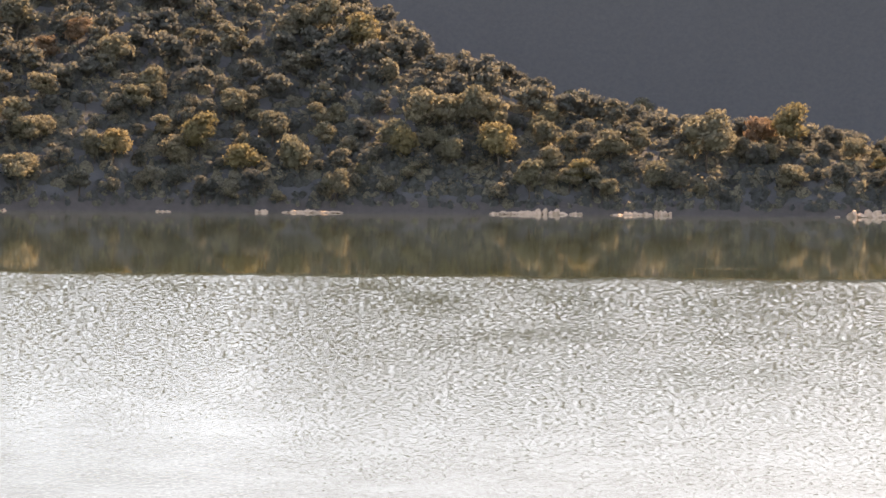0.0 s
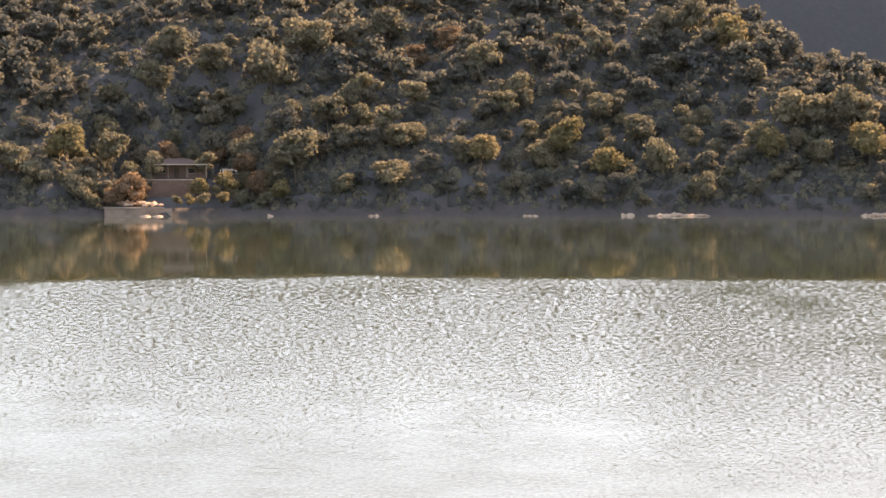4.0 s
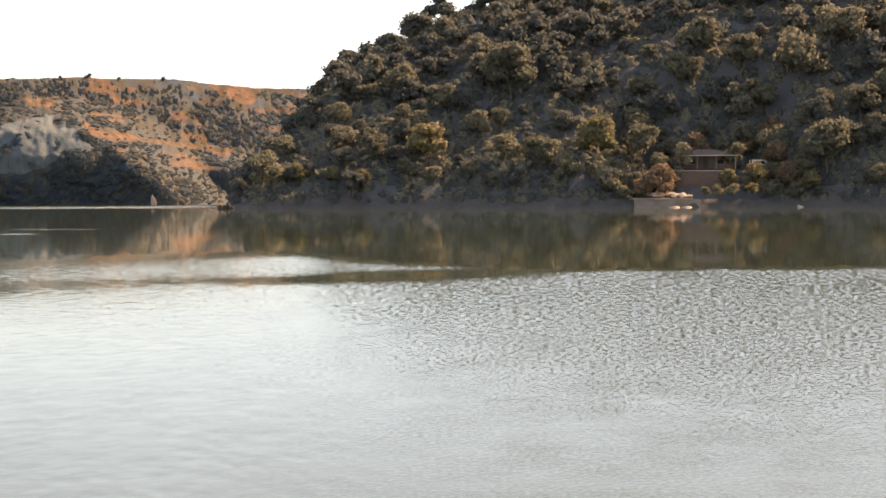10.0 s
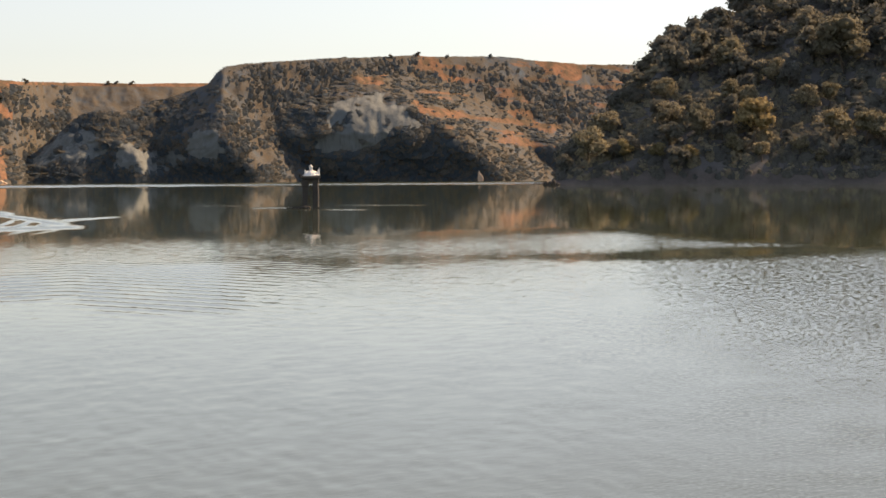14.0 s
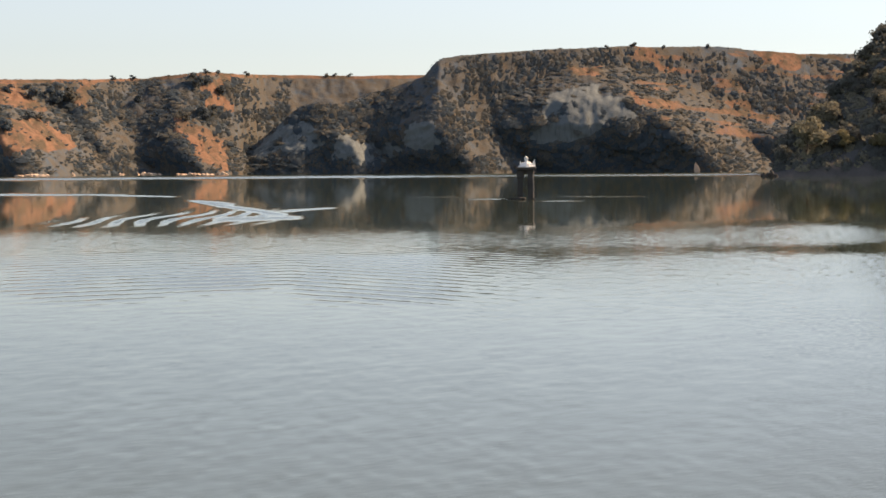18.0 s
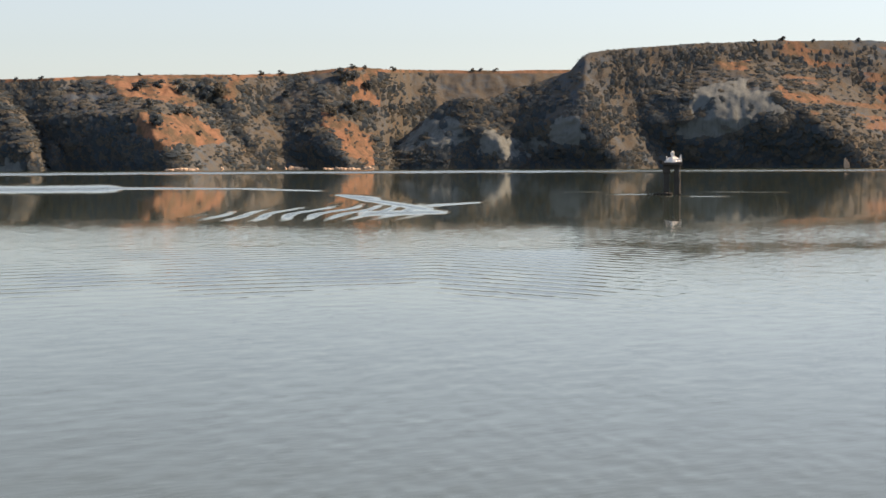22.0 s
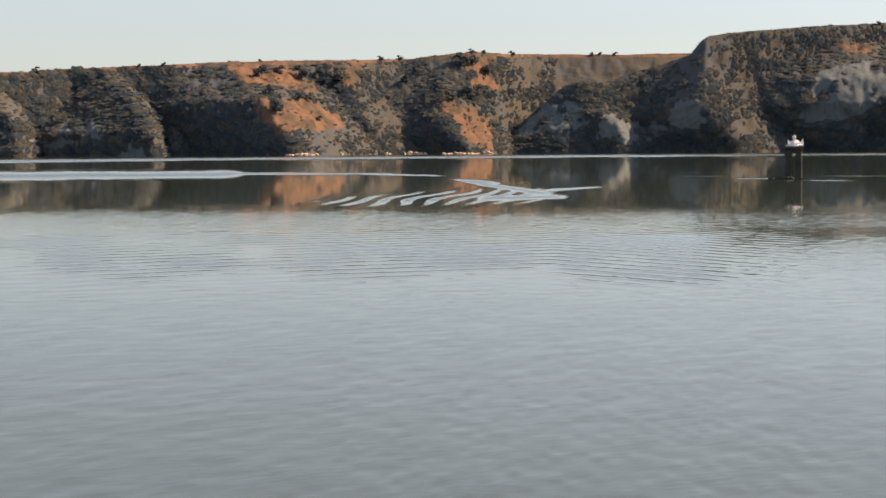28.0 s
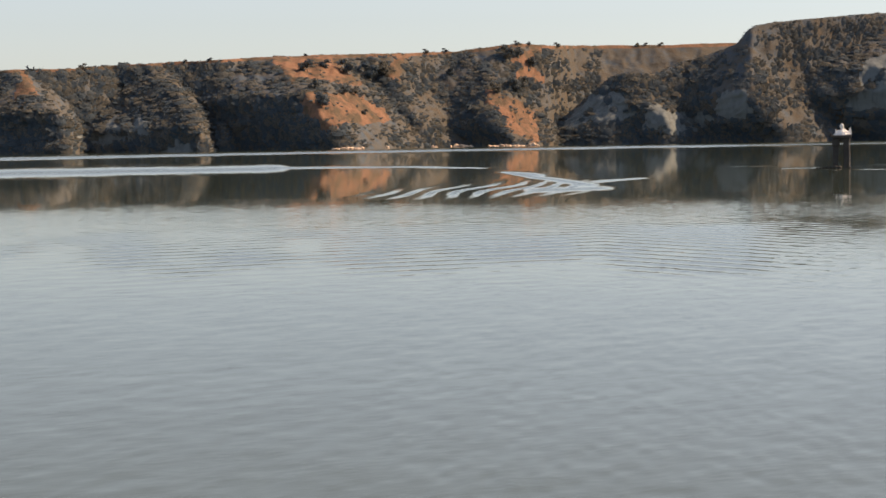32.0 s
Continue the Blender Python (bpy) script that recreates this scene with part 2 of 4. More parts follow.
WATER = water_material()
GROUND = ground_material()
# Crown light is put into the leaf colours: LEAF holds blue shade, SUNNY sunlight.
LEAF = leaf_material("leaf_shade_tinted_olive", (0.12, 0.132, 0.132), (0.165, 0.172, 0.15), (0.29, 0.27, 0.195))
SUNNY = leaf_material("leaf_sunlit_olive", (0.17, 0.172, 0.135), (0.24, 0.23, 0.165), (0.31, 0.285, 0.20))
YELLOWISH = leaf_material("leaf_yellowing", (0.22, 0.20, 0.115), (0.29, 0.255, 0.14), (0.36, 0.30, 0.175))
PALISH = leaf_material("leaf_pale", (0.19, 0.19, 0.135), (0.26, 0.25, 0.175), (0.33, 0.30, 0.21))
RUSTY = leaf_material("leaf_russet", (0.22, 0.17, 0.115), (0.29, 0.21, 0.145), (0.35, 0.255, 0.175))
# Bluer than green scrub: the haze over the far slopes is put into the colour.
BUSH = leaf_material("leaf_hazy_blue_scrub", (0.084, 0.118, 0.15), (0.106, 0.13, 0.145), (0.165, 0.158, 0.132))
BARK = surface("bark", (0.05, 0.04, 0.03), (0.13, 0.11, 0.085), 3.0)
CONCRETE = surface("weathered_concrete", (0.03, 0.028, 0.027), (0.085, 0.08, 0.075), 2.2, stain=(0.02, 0.018, 0.016))
PLASTER = surface("pale_plaster", (0.33, 0.27, 0.22), (0.48, 0.41, 0.35), 1.5, stain=(0.24, 0.2, 0.17))
BRICKWORK = surface("reddish_render", (0.12, 0.085, 0.068), (0.22, 0.155, 0.125), 2.0, stain=(0.11, 0.08, 0.065))
QUAY = surface("stained_quay_concrete", (0.25, 0.195, 0.16), (0.40, 0.32, 0.265), 1.2, stain=(0.12, 0.1, 0.085))
WHITE = surface("white_painted_metal", (0.72, 0.72, 0.70), (0.86, 0.86, 0.84), 4.0, rough_=0.45, bump=0.1)
# Bright and warm: sunlight on the near faces is put into this colour.
ROCK = surface("sunlit_pale_rock", (0.46, 0.34, 0.25), (0.72, 0.57, 0.44), 1.6, depth=0.05)
DARKROCK = surface("wet_rock", (0.035, 0.032, 0.03), (0.09, 0.08, 0.07), 1.6, depth=0.05)
# Near black of floats, bracket and panes; on the hut it paints shade.
SHADE = surface("near_black_and_shade", (0.02, 0.02, 0.02), (0.04, 0.038, 0.035), 2.0)
ROOFTILE = surface("brown_roof_tile", (0.10, 0.072, 0.062), (0.17, 0.12, 0.10), 2.5)
ROOFTIN = surface("pale_roof_sheet", (0.5, 0.44, 0.38), (0.68, 0.61, 0.54), 2.0, rough_=0.6, bump=0.1)

# ---- terrain ----
# Apparent height of the crests, in thousandths of the distance, by bearing.
NEAR_TOP = [(-33.05, 0), (-32.7, 2), (-32.4, 9), (-31.9, 18), (-31.2, 29), (-30.8, 46), (-30.1, 63), (-29.1, 76), (-27.4, 90), (-26, 96), (-22, 114),
            (-17, 132), (-10, 134), (-4, 116), (-1.4, 88), (0.3, 72), (1.95, 57), (3.65, 44), (6.7, 35), (10.4, 36), (12, 25), (13, 20), (40, 20), (75, 0)]
FAR_TOP = [(-110, 20), (-75, 32), (-68, 36), (-64.8, 39.2), (-63.5, 39.3), (-61.5, 41.6), (-59.8, 42.7), (-57.1, 45.1), (-53.3, 45.8), (-51.7, 46.6), (-50.3, 49.0), (-49.8, 49.7), (-49, 48.6), (-46.6, 48), (-43.6, 48), (-40, 47), (-20, 45), (20, 30)]
HEAD_TOP = [(-50.2, -6), (-49.3, 0.5), (-49.08, 4.6), (-48.3, 14.9), (-47.65, 24.7), (-47.3, 30), (-46.8, 33.6), (-45.8, 33.2), (-45.1, 38.4), (-44.1, 43), (-43.45, 47.6), (-43.15, 54), (-42.9, 56.8), (-42.4, 58.3), (-40.7, 60),
            (-39, 61.6), (-37.4, 62.4), (-35, 61.9), (-33.3, 59.2), (-32.3, 57.5), (-28, 55)]
HEAD_SHORE = [(-51, 606), (-49.2, 602), (-47.3, 600), (-45.6, 604), (-44.8, 610), (-43, 610), (-41.4, 616), (-39, 632), (-37, 650), (-35, 664), (-32, 690), (-28, 720)]
HEAD_DEPTH = [(-51, 6), (-49, 10), (-47, 16), (-44, 20), (-41, 24), (-38, 28), (-35, 40), (-28, 56)]
FAR_SHORE = [(-110, 500), (-75, 530), (-65, 538), (-61, 545), (-58.5, 548), (-56, 553), (-53, 566), (-50, 584), (-49, 592), (-48.2, 640), (-44, 668), (-36, 720), (-28, 740), (20, 740)]
# Spurs that jut out of the slopes: the crest's bearing by height (0 foot, 1 rim), how far they jut, and their spread to either side.
BANK_SPURS = [([(0, -55.0), (0.23, -55.5), (0.66, -56.4), (1, -57.2)], [(0, 42), (0.6, 36), (0.95, 14), (1, 8)], 3.8, 3.0),
              ([(0, -63.3), (0.35, -63.4), (0.6, -63.8), (1, -65)], [(0, 30), (0.5, 28), (0.8, 10), (1, 2)], 3.6, 0.6),
              ([(0, -59.3), (0.4, -59.6), (0.7, -60.2), (1, -61)], [(0, 32), (0.3, 31), (0.5, 22), (0.7, 14), (0.9, 4)], 3.5, 0.5),
              ([(0, -58.7), (0.3, -58.8), (0.5, -58.8)], [(0, 8), (0.28, 9), (0.42, 0)], 0.8, 0.9),
              ([(0.4, -58.2), (0.7, -58.5), (1, -58.9)], [(0.42, 0), (0.6, 8), (0.85, 3)], 0.9, 1.1),
              ([(0, -60.3), (0.6, -60.7), (1, -61.3)], [(0, 6), (0.5, 8), (0.8, 3)], 0.7, 0.7),
              ([(0, -49.9), (0.25, -50.6), (0.6, -50.9), (1, -50.6)], [(0, 17), (0.6, 12), (1, 6)], 1.5, 2.0),
              ([(0, -52.4), (0.4, -53.2), (0.7, -53.7), (1, -53.8)], [(0, 3), (0.4, 7), (0.8, 7), (1, 3)], 1.0, 1.2)]
CAPE_SPURS = [([(0, -41.9), (0.12, -42.2), (0.3, -42.8), (0.5, -43.3), (0.75, -43.5), (1, -43.3)], [(0, 13), (0.5, 15), (0.8, 8), (1, 3)], 2.0, 1.9),
              ([(0, -34.8), (0.1, -35.1), (0.4, -36.3), (0.58, -37.3), (0.79, -38.6), (1, -40.5)], [(0, 38), (0.4, 38), (0.58, 30), (0.72, 16), (0.85, 2), (1, 0)], 5.2, 2.9),
              ([(0, -31.6), (0.3, -33.0), (0.5, -34.2)], [(0, 18), (0.3, 14), (0.5, 0)], 2.6, 2.0),
              ([(0, -45.2), (0.35, -45.6), (0.7, -46.4)], [(0, 7), (0.35, 8), (0.7, 3)], 0.9, 0.8),
              ([(0, -38.2), (0.3, -39.0), (0.6, -39.6)], [(0, 5), (0.3, 5), (0.6, 0)], 1.2, 1.2)]
# Bare faces on the far slopes, as corners: bearing, apparent height.
AMPHITHEATRE = [(-39.97, 31.3), (-39.55, 38.6), (-38.3, 42.9), (-37.97, 36.4), (-37.55, 35.5), (-36.88, 23.9), (-37.88, 23.0), (-38.79, 13.6), (-39.55, 12.2), (-40.39, 14.5), (-39.89, 23.9)]
MIDDLE_FACE = [(-44.27, 13.6), (-43.96, 21.8), (-43.25, 23.9), (-42.91, 20.1), (-42.95, 13.6), (-43.42, 10.1), (-44.1, 10.0)]
POINT_FACE = [(-48.75, 5.2), (-47.9, 20.8), (-47.31, 27.2), (-46.8, 25.9), (-46.47, 13.5), (-46.97, 10.0), (-47.65, 6.1), (-48.16, 4.0)]
LOW_FACE = [(-46.21, 4.7), (-46.13, 13.5), (-45.62, 18.0), (-45.28, 12.1), (-44.35, 12.1), (-44.18, 4.7), (-45.11, 1.8)]
WEST_FACES = ([(-62.35, 6.8), (-61.89, 16.3), (-61.73, 6.7)], [(-61.44, 19.8), (-61.11, 19.7), (-60.79, 5.2), (-61.45, 5.2)],               [(-63.01, 1.9), (-62.92, 6.3), (-61.53, 6.1), (-61.0, 1.6), (-61.9, 0.1)], [(-60.64, -4.2), (-60.05, 3.6), (-59.56, -1.4), (-59.4, -5.3)])
CLIFFS = [AMPHITHEATRE, MIDDLE_FACE, POINT_FACE, LOW_FACE, *WEST_FACES]
UPPER_EARTH = [(-57.19, 46), (-55.32, 46), (-55.24, 39.8), (-54.67, 33.5), (-54.63, 29.1), (-55.32, 31.1), (-56.47, 32.6), (-56.71, 28.9), (-56.87, 35.5)]
LOWER_EARTH = [(-56.44, 20.2), (-56.14, 27.5), (-55.65, 26.1), (-54.75, 24.2), (-54.01, 18.4), (-53.71, 10.8), (-54.34, 10.8), (-54.92, 9.6), (-55.58, 6.7), (-56.07, 13.0)]
GULLY_EARTH = [(-50.26, 42.1), (-49.59, 45.7), (-49.25, 49.5), (-48.86, 49.5), (-49.17, 43.4), (-49.59, 39.8), (-49.25, 34.0), (-49.25, 29.6), (-49.76, 29.5), (-50.17, 33.9), (-49.92, 38.3)]
FOOT_EARTH = [(-50.93, 25.7), (-50.34, 25.1), (-50.01, 20.7), (-49.34, 16.4), (-49.2, -1.3), (-49.93, 3.1), (-50.35, 7.5), (-50.76, 17.7)]
SMALL_EARTH = ([(-53.76, 30.7), (-53.35, 30.7), (-53.43, 39.4), (-53.18, 46), (-53.67, 46)], [(-37.31, 63.5), (-36.65, 63.5), (-36.4, 55.8), (-35.74, 48.5), (-36.15, 48.5), (-36.73, 53.0)],
               [(-39.14, 51.7), (-38.06, 53.7), (-38.06, 49.3), (-38.89, 47.9)], [(-33.87, 62), (-32.2, 60), (-32.2, 48.0), (-32.65, 49.5), (-33.38, 51.6)])
MORE_EARTH = ([(-37.55, 38.5), (-36.56, 36.4), (-35.9, 31.1), (-36.06, 28.8), (-36.89, 32.6)], [(-64.75, 38.6), (-64.27, 34.3), (-64.04, 28.6), (-64.12, 24.3), (-64.77, 22.8)], [(-34.75, 35.3), (-33.93, 34.4), (-33.52, 28.0), (-34.26, 29.5)])
EARTH = [UPPER_EARTH, LOWER_EARTH, GULLY_EARTH, FOOT_EARTH, *SMALL_EARTH, *MORE_EARTH]


def near_shore(az):
    return 362 + 5 * (fbm(az * 0.35, az * 0, 5, 3) - 0.5) + 1.4 * (vnoise(az * 2.6, az * 0, 8) - 0.5)


def jut(spurs, az, s):
    """How far the spurs stand out of the slope at a bearing and a height: steep on their left flank, gentle on the right."""
    out = np.zeros(np.broadcast(az, s).shape)
    for crest, reach, left, right in spurs:
        q = az - table(s, crest)
        d = table(s, reach)
        left = left * np.clip(d / reach[0][1], 0.12, 1) if reach[0][1] > 20 else left
        f = np.where(q < 0, np.clip(1 + q / left, 0, 1), 1 - smooth(0, right, q))
        out = np.maximum(out, d * f)
    return out


def hillside(az, s, shore, depth, crest, spurs, seed):
    """Distance and height of a slope: s runs from the foot (0) to the rim (1) and on over the plateau (metres past 1 in hundreds)."""
    az, s = np.broadcast_arrays(np.asarray(az, float), np.asarray(s, float))
    k = np.clip(s, 0, 1)
    f0, W = shore(az), depth(az)
    fade = 1 - smooth(0.8, 1.0, k) * 0.7
    x = az * 10.0
    lumps = (fbm(x * 0.11, k * 3.2, seed, 3) - 0.5) * 5 * np.minimum(1, W / 30) + (fbm(x * 0.36 + 7, k * 14.0, seed + 3, 3) - 0.5) * 1.6
    r = f0 + W * k ** 1.15 - jut(spurs, az, k) + lumps * fade * (0.35 + 0.65 * smooth(0.0, 0.12, k))
    past = np.maximum(s - 1, 0) * 100
    top = crest(az) / 1000 * r + EYE
    z = -0.5 + (top + 0.5) * k + (fbm(x * 0.5, k * 11, seed + 5, 2) - 0.5) * 1.6 * smooth(0, 0.1, k) * (1 - smooth(0.93, 1.0, k))
    return r + past, z + past * (crest(az) / 1000 * 0.9) - np.maximum(past - 40, 0) * 0.8


def bank_at(az, s):
    return hillside(az, s, lambda a: table(a, FAR_SHORE), lambda a: table(a, [(-62, 19), (-58.5, 20), (-56.5, 28), (-54, 34)]) + 3 * np.sin(a * 1.3), lambda a: table(a, FAR_TOP) + (fbm(a * 1.7, a * 0, 27, 3) - 0.5) * 0.8, BANK_SPURS, 21)


def cape_at(az, s):
    return hillside(az, s, lambda a: table(a, HEAD_SHORE), lambda a: table(a, HEAD_DEPTH), lambda a: table(a, HEAD_TOP) + (fbm(a * 1.9, a * 0, 29, 3) - 0.5) * 1.0, CAPE_SPURS, 51)


def far_shore(az):
    return bank_at(az, 0.0 * np.asarray(az))[0]


def head_shore(az):
    return cape_at(az, 0.0 * np.asarray(az))[0]


def areas(shapes, az, p):
    """1 inside any of the many-cornered shapes on the slope."""
    found = np.zeros(np.shape(p), bool)
    for shape in shapes:
        inside = np.zeros(np.shape(p), bool)
        for (a0, p0), (a1, p1) in zip(shape, shape[1:] + shape[:1]):
            if p0 != p1:
                inside ^= ((p0 > p) != (p1 > p)) & (az < (a1 - a0) * (p - p0) / (p1 - p0) + a0)
        found |= inside
    return found.astype(float)


def cover(az, r, z, crest, cape):
    """Masks of bare earth and of bare cliff on the far slopes."""
    p = (z - EYE) / r * 1000
    wob, wob2 = fbm(az * 2.2, p * 0.16, 61, 4) - 0.5, fbm(az * 2.2, p * 0.16, 63, 4) - 0.5
    cliff = areas(CLIFFS, az + wob * 0.7, p + wob2 * 7)
    dry = areas(EARTH, az + wob * 0.6, p + wob2 * 7)
    rim = smooth(crest - 2.6, crest - 0.8, p) * (0.25 if cape else 0.9)
    grass = smooth(0.5, 0.68, fbm((az + p * 0.05) * 0.9, p * 0.36 + az * 0.7, 71, 4)) * 0.6 * smooth(-38.6, -36.8, az) if cape else 0.4 * smooth(0.55, 0.75, fbm(az * 1.3, p * 0.2, 75, 4)) * smooth(-58, -56, az)
    grass = grass * smooth(4, 12, p)
    return np.clip(np.maximum(np.maximum(dry, rim), grass), 0, 1), np.clip(cliff, 0, 1)


def terrain(az, r):
    """Height and the masks far, dry, cliff and bank."""
    az, r = np.broadcast_arrays(np.asarray(az, float), np.asarray(r, float))
    x, y = polar(az, r)
    # wooded headland
    top = table(az, NEAR_TOP)
    r0 = near_shore(az)
    H = (top / 1000 * r0 + 1.9) / np.maximum(1 - 1.5 * top / 1000, 0.3) * smooth(-33.3, -32.9, az) * (1 - smooth(70, 80, az))
    W = np.maximum(1.68 * H, 12)
    u = r - r0
    s = np.clip(u / W, 0, 1)
    lift = np.clip(u / 0.9, 0, 1) * (0.65 + 0.5 * vnoise(az * 1.1, az * 0, 9)) + np.clip((u - 1.5) / 7, 0, 1) * 0.9
    hill = np.where(u < 0, np.maximum(-4, u * 0.7), lift * smooth(-33.25, -33.05, az) + np.maximum(H - 2.4, 0) * s * (1.25 - 0.25 * s * s))
    over = np.clip((u - W) / 300, 0, 1)
    hill = hill * np.where(u > W, 1 - 0.5 * over, 1) + np.clip((u - 6) / 30, 0, 1) * (fbm(x * 0.03, y * 0.03, 11) - 0.5) * 10 * smooth(3, 30, H)
    # terraces cut for the house
    cutting = smooth(-22.9, -21.0, az) * (1 - smooth(-17.2, -15.4, az))
    step = 1.6 + 2.1 * smooth(5.0, 8.2, u) + 3.5 * smooth(10.4, 11.2, u) + np.clip(u - 22, 0, 200) * 1.1
    hill = np.where(u > 0, hill * (1 - cutting) + np.minimum(hill, step) * cutting, hill)
    # steep shaded hillside behind the right-hand spur
    back_z = np.clip(r - 452 - 5 * vnoise(az * 0.8, az * 0, 13), 0, 64) * 1.45 * smooth(-13, -3, az) * (1 - smooth(50, 60, az)) + (fbm(x * 0.05, y * 0.05, 15) - 0.5) * 7
    hill = np.where(r > 452, np.maximum(hill, back_z), hill)
    hill = np.where((az < -33.2) | (az > 78), -4, hill)
    hill = np.where((u > 0) & (az < -32.9), np.minimum(hill, 1.6 - u * 0.05), hill)
    # core of the plateau beyond the lake, under the slopes
    f0 = table(az, FAR_SHORE)
    v = r - f0 - 36
    crest = table(az, FAR_TOP) / 1000
    far = np.where(v < 0, np.maximum(-4, v * 0.5), np.clip(v / 20, 0, 1) * (crest * (f0 + 60) - 5) + np.clip(v - 20, 0, 4000) * crest * 0.85)
    # bank behind the camera
    behind = -np.cos(np.radians(az + 25)) * r
    home = np.where(behind > 1.5, np.minimum((behind - 1.5) * 0.4, 0.6) + np.clip(behind - 3, 0, 4000) * 0.02, -4)
    z = np.maximum(np.maximum(hill, far), home)
    is_far = (far > hill).astype(float)
    bank = np.where(is_far > 0, 0.0, 1 - smooth(1.5, 3.5, u)) * (u > -3)
    return z, is_far, is_far * 0.6, 0 * z, bank


fan = np.concatenate([np.arange(-200, -76, 2.0), np.arange(-76, 22, 0.16), np.arange(22, 160, 2.0), [160.0]])
rings = np.concatenate([[0.0, 0.6, 1.2, 1.8, 2.4, 3, 4, 6, 10, 20, 60, 150, 300, 345], np.arange(352, 382, 0.9), np.arange(382, 470, 2.0), np.arange(470, 900, 4.0), np.geomspace(900, 4600, 16)])
AZ, RR = np.meshgrid(fan, rings, indexing="ij")
tz, t_far, t_dry, t_cliff, t_bank = terrain(AZ, RR)
gx, gy = polar(AZ, RR)
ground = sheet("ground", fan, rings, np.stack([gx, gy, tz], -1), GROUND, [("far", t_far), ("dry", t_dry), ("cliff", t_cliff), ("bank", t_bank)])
tagged(ground, "earth and rock of the hills, cliffs and lake shore", "ground", kind="structure")

rows_s = np.concatenate([np.linspace(0, 1, 86), [1.03, 1.1, 1.2, 1.4, 1.9]])
for name, fan_, at, crest_, label in (("far_hillside", np.arange(-78, -42.0, 0.06), bank_at, FAR_TOP, "dry scrub slope with bare orange earth and grey faces"),
                                      ("cape_hillside", np.arange(-50.2, -28.0, 0.06), cape_at, HEAD_TOP, "steep cape with pale grey cliff faces and scrub")):
    HA, HS = np.meshgrid(fan_, rows_s, indexing="ij")
    hr, hz = at(HA, HS)
    hx, hy = polar(HA, hr)
    h_dry, h_cliff = cover(HA, hr, hz, table(HA, crest_), name[0] == "c")
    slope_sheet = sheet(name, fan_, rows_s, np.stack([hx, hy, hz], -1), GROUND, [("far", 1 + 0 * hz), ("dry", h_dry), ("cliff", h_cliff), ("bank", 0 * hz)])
    tagged(slope_sheet, label, "hillside", kind="structure")


# ---- water ----
def drop(p):
    """Distance at which the water lies p thousandths below the horizon."""
    return EYE * 1000 / p


WIND_LINE = [(-90, 64), (-57, 64), (-46, 61), (-37, 67), (-31, 66), (-28, 58), (-24.5, 51), (-13, 53.5), (0, 51.5), (13, 51.5), (60, 51)]


def streak(az, r, ends, p0, p1, t0, t1):
    """A ruffled streak between two bearings, at p thousandths under the horizon, t thick."""
    a0, a1 = ends
    f = np.clip((az - a0) / (a1 - a0), 0, 1)
    p = EYE * 1000 / np.maximum(r, 0.1)
    wob = (fbm(az * 1.3, p * 0.4, 91, 3) - 0.5) * (t0 + t1) * np.where(t0 > 0.65, 0.25, 0.6)
    inside = smooth(a0 - 0.4, a0 + 0.25, az) * (1 - smooth(a1 - 0.25, a1 + 0.4, az))
    return inside * np.exp(-((p - (p0 + (p1 - p0) * f) + wob) / (t0 + (t1 - t0) * f)) ** 2)


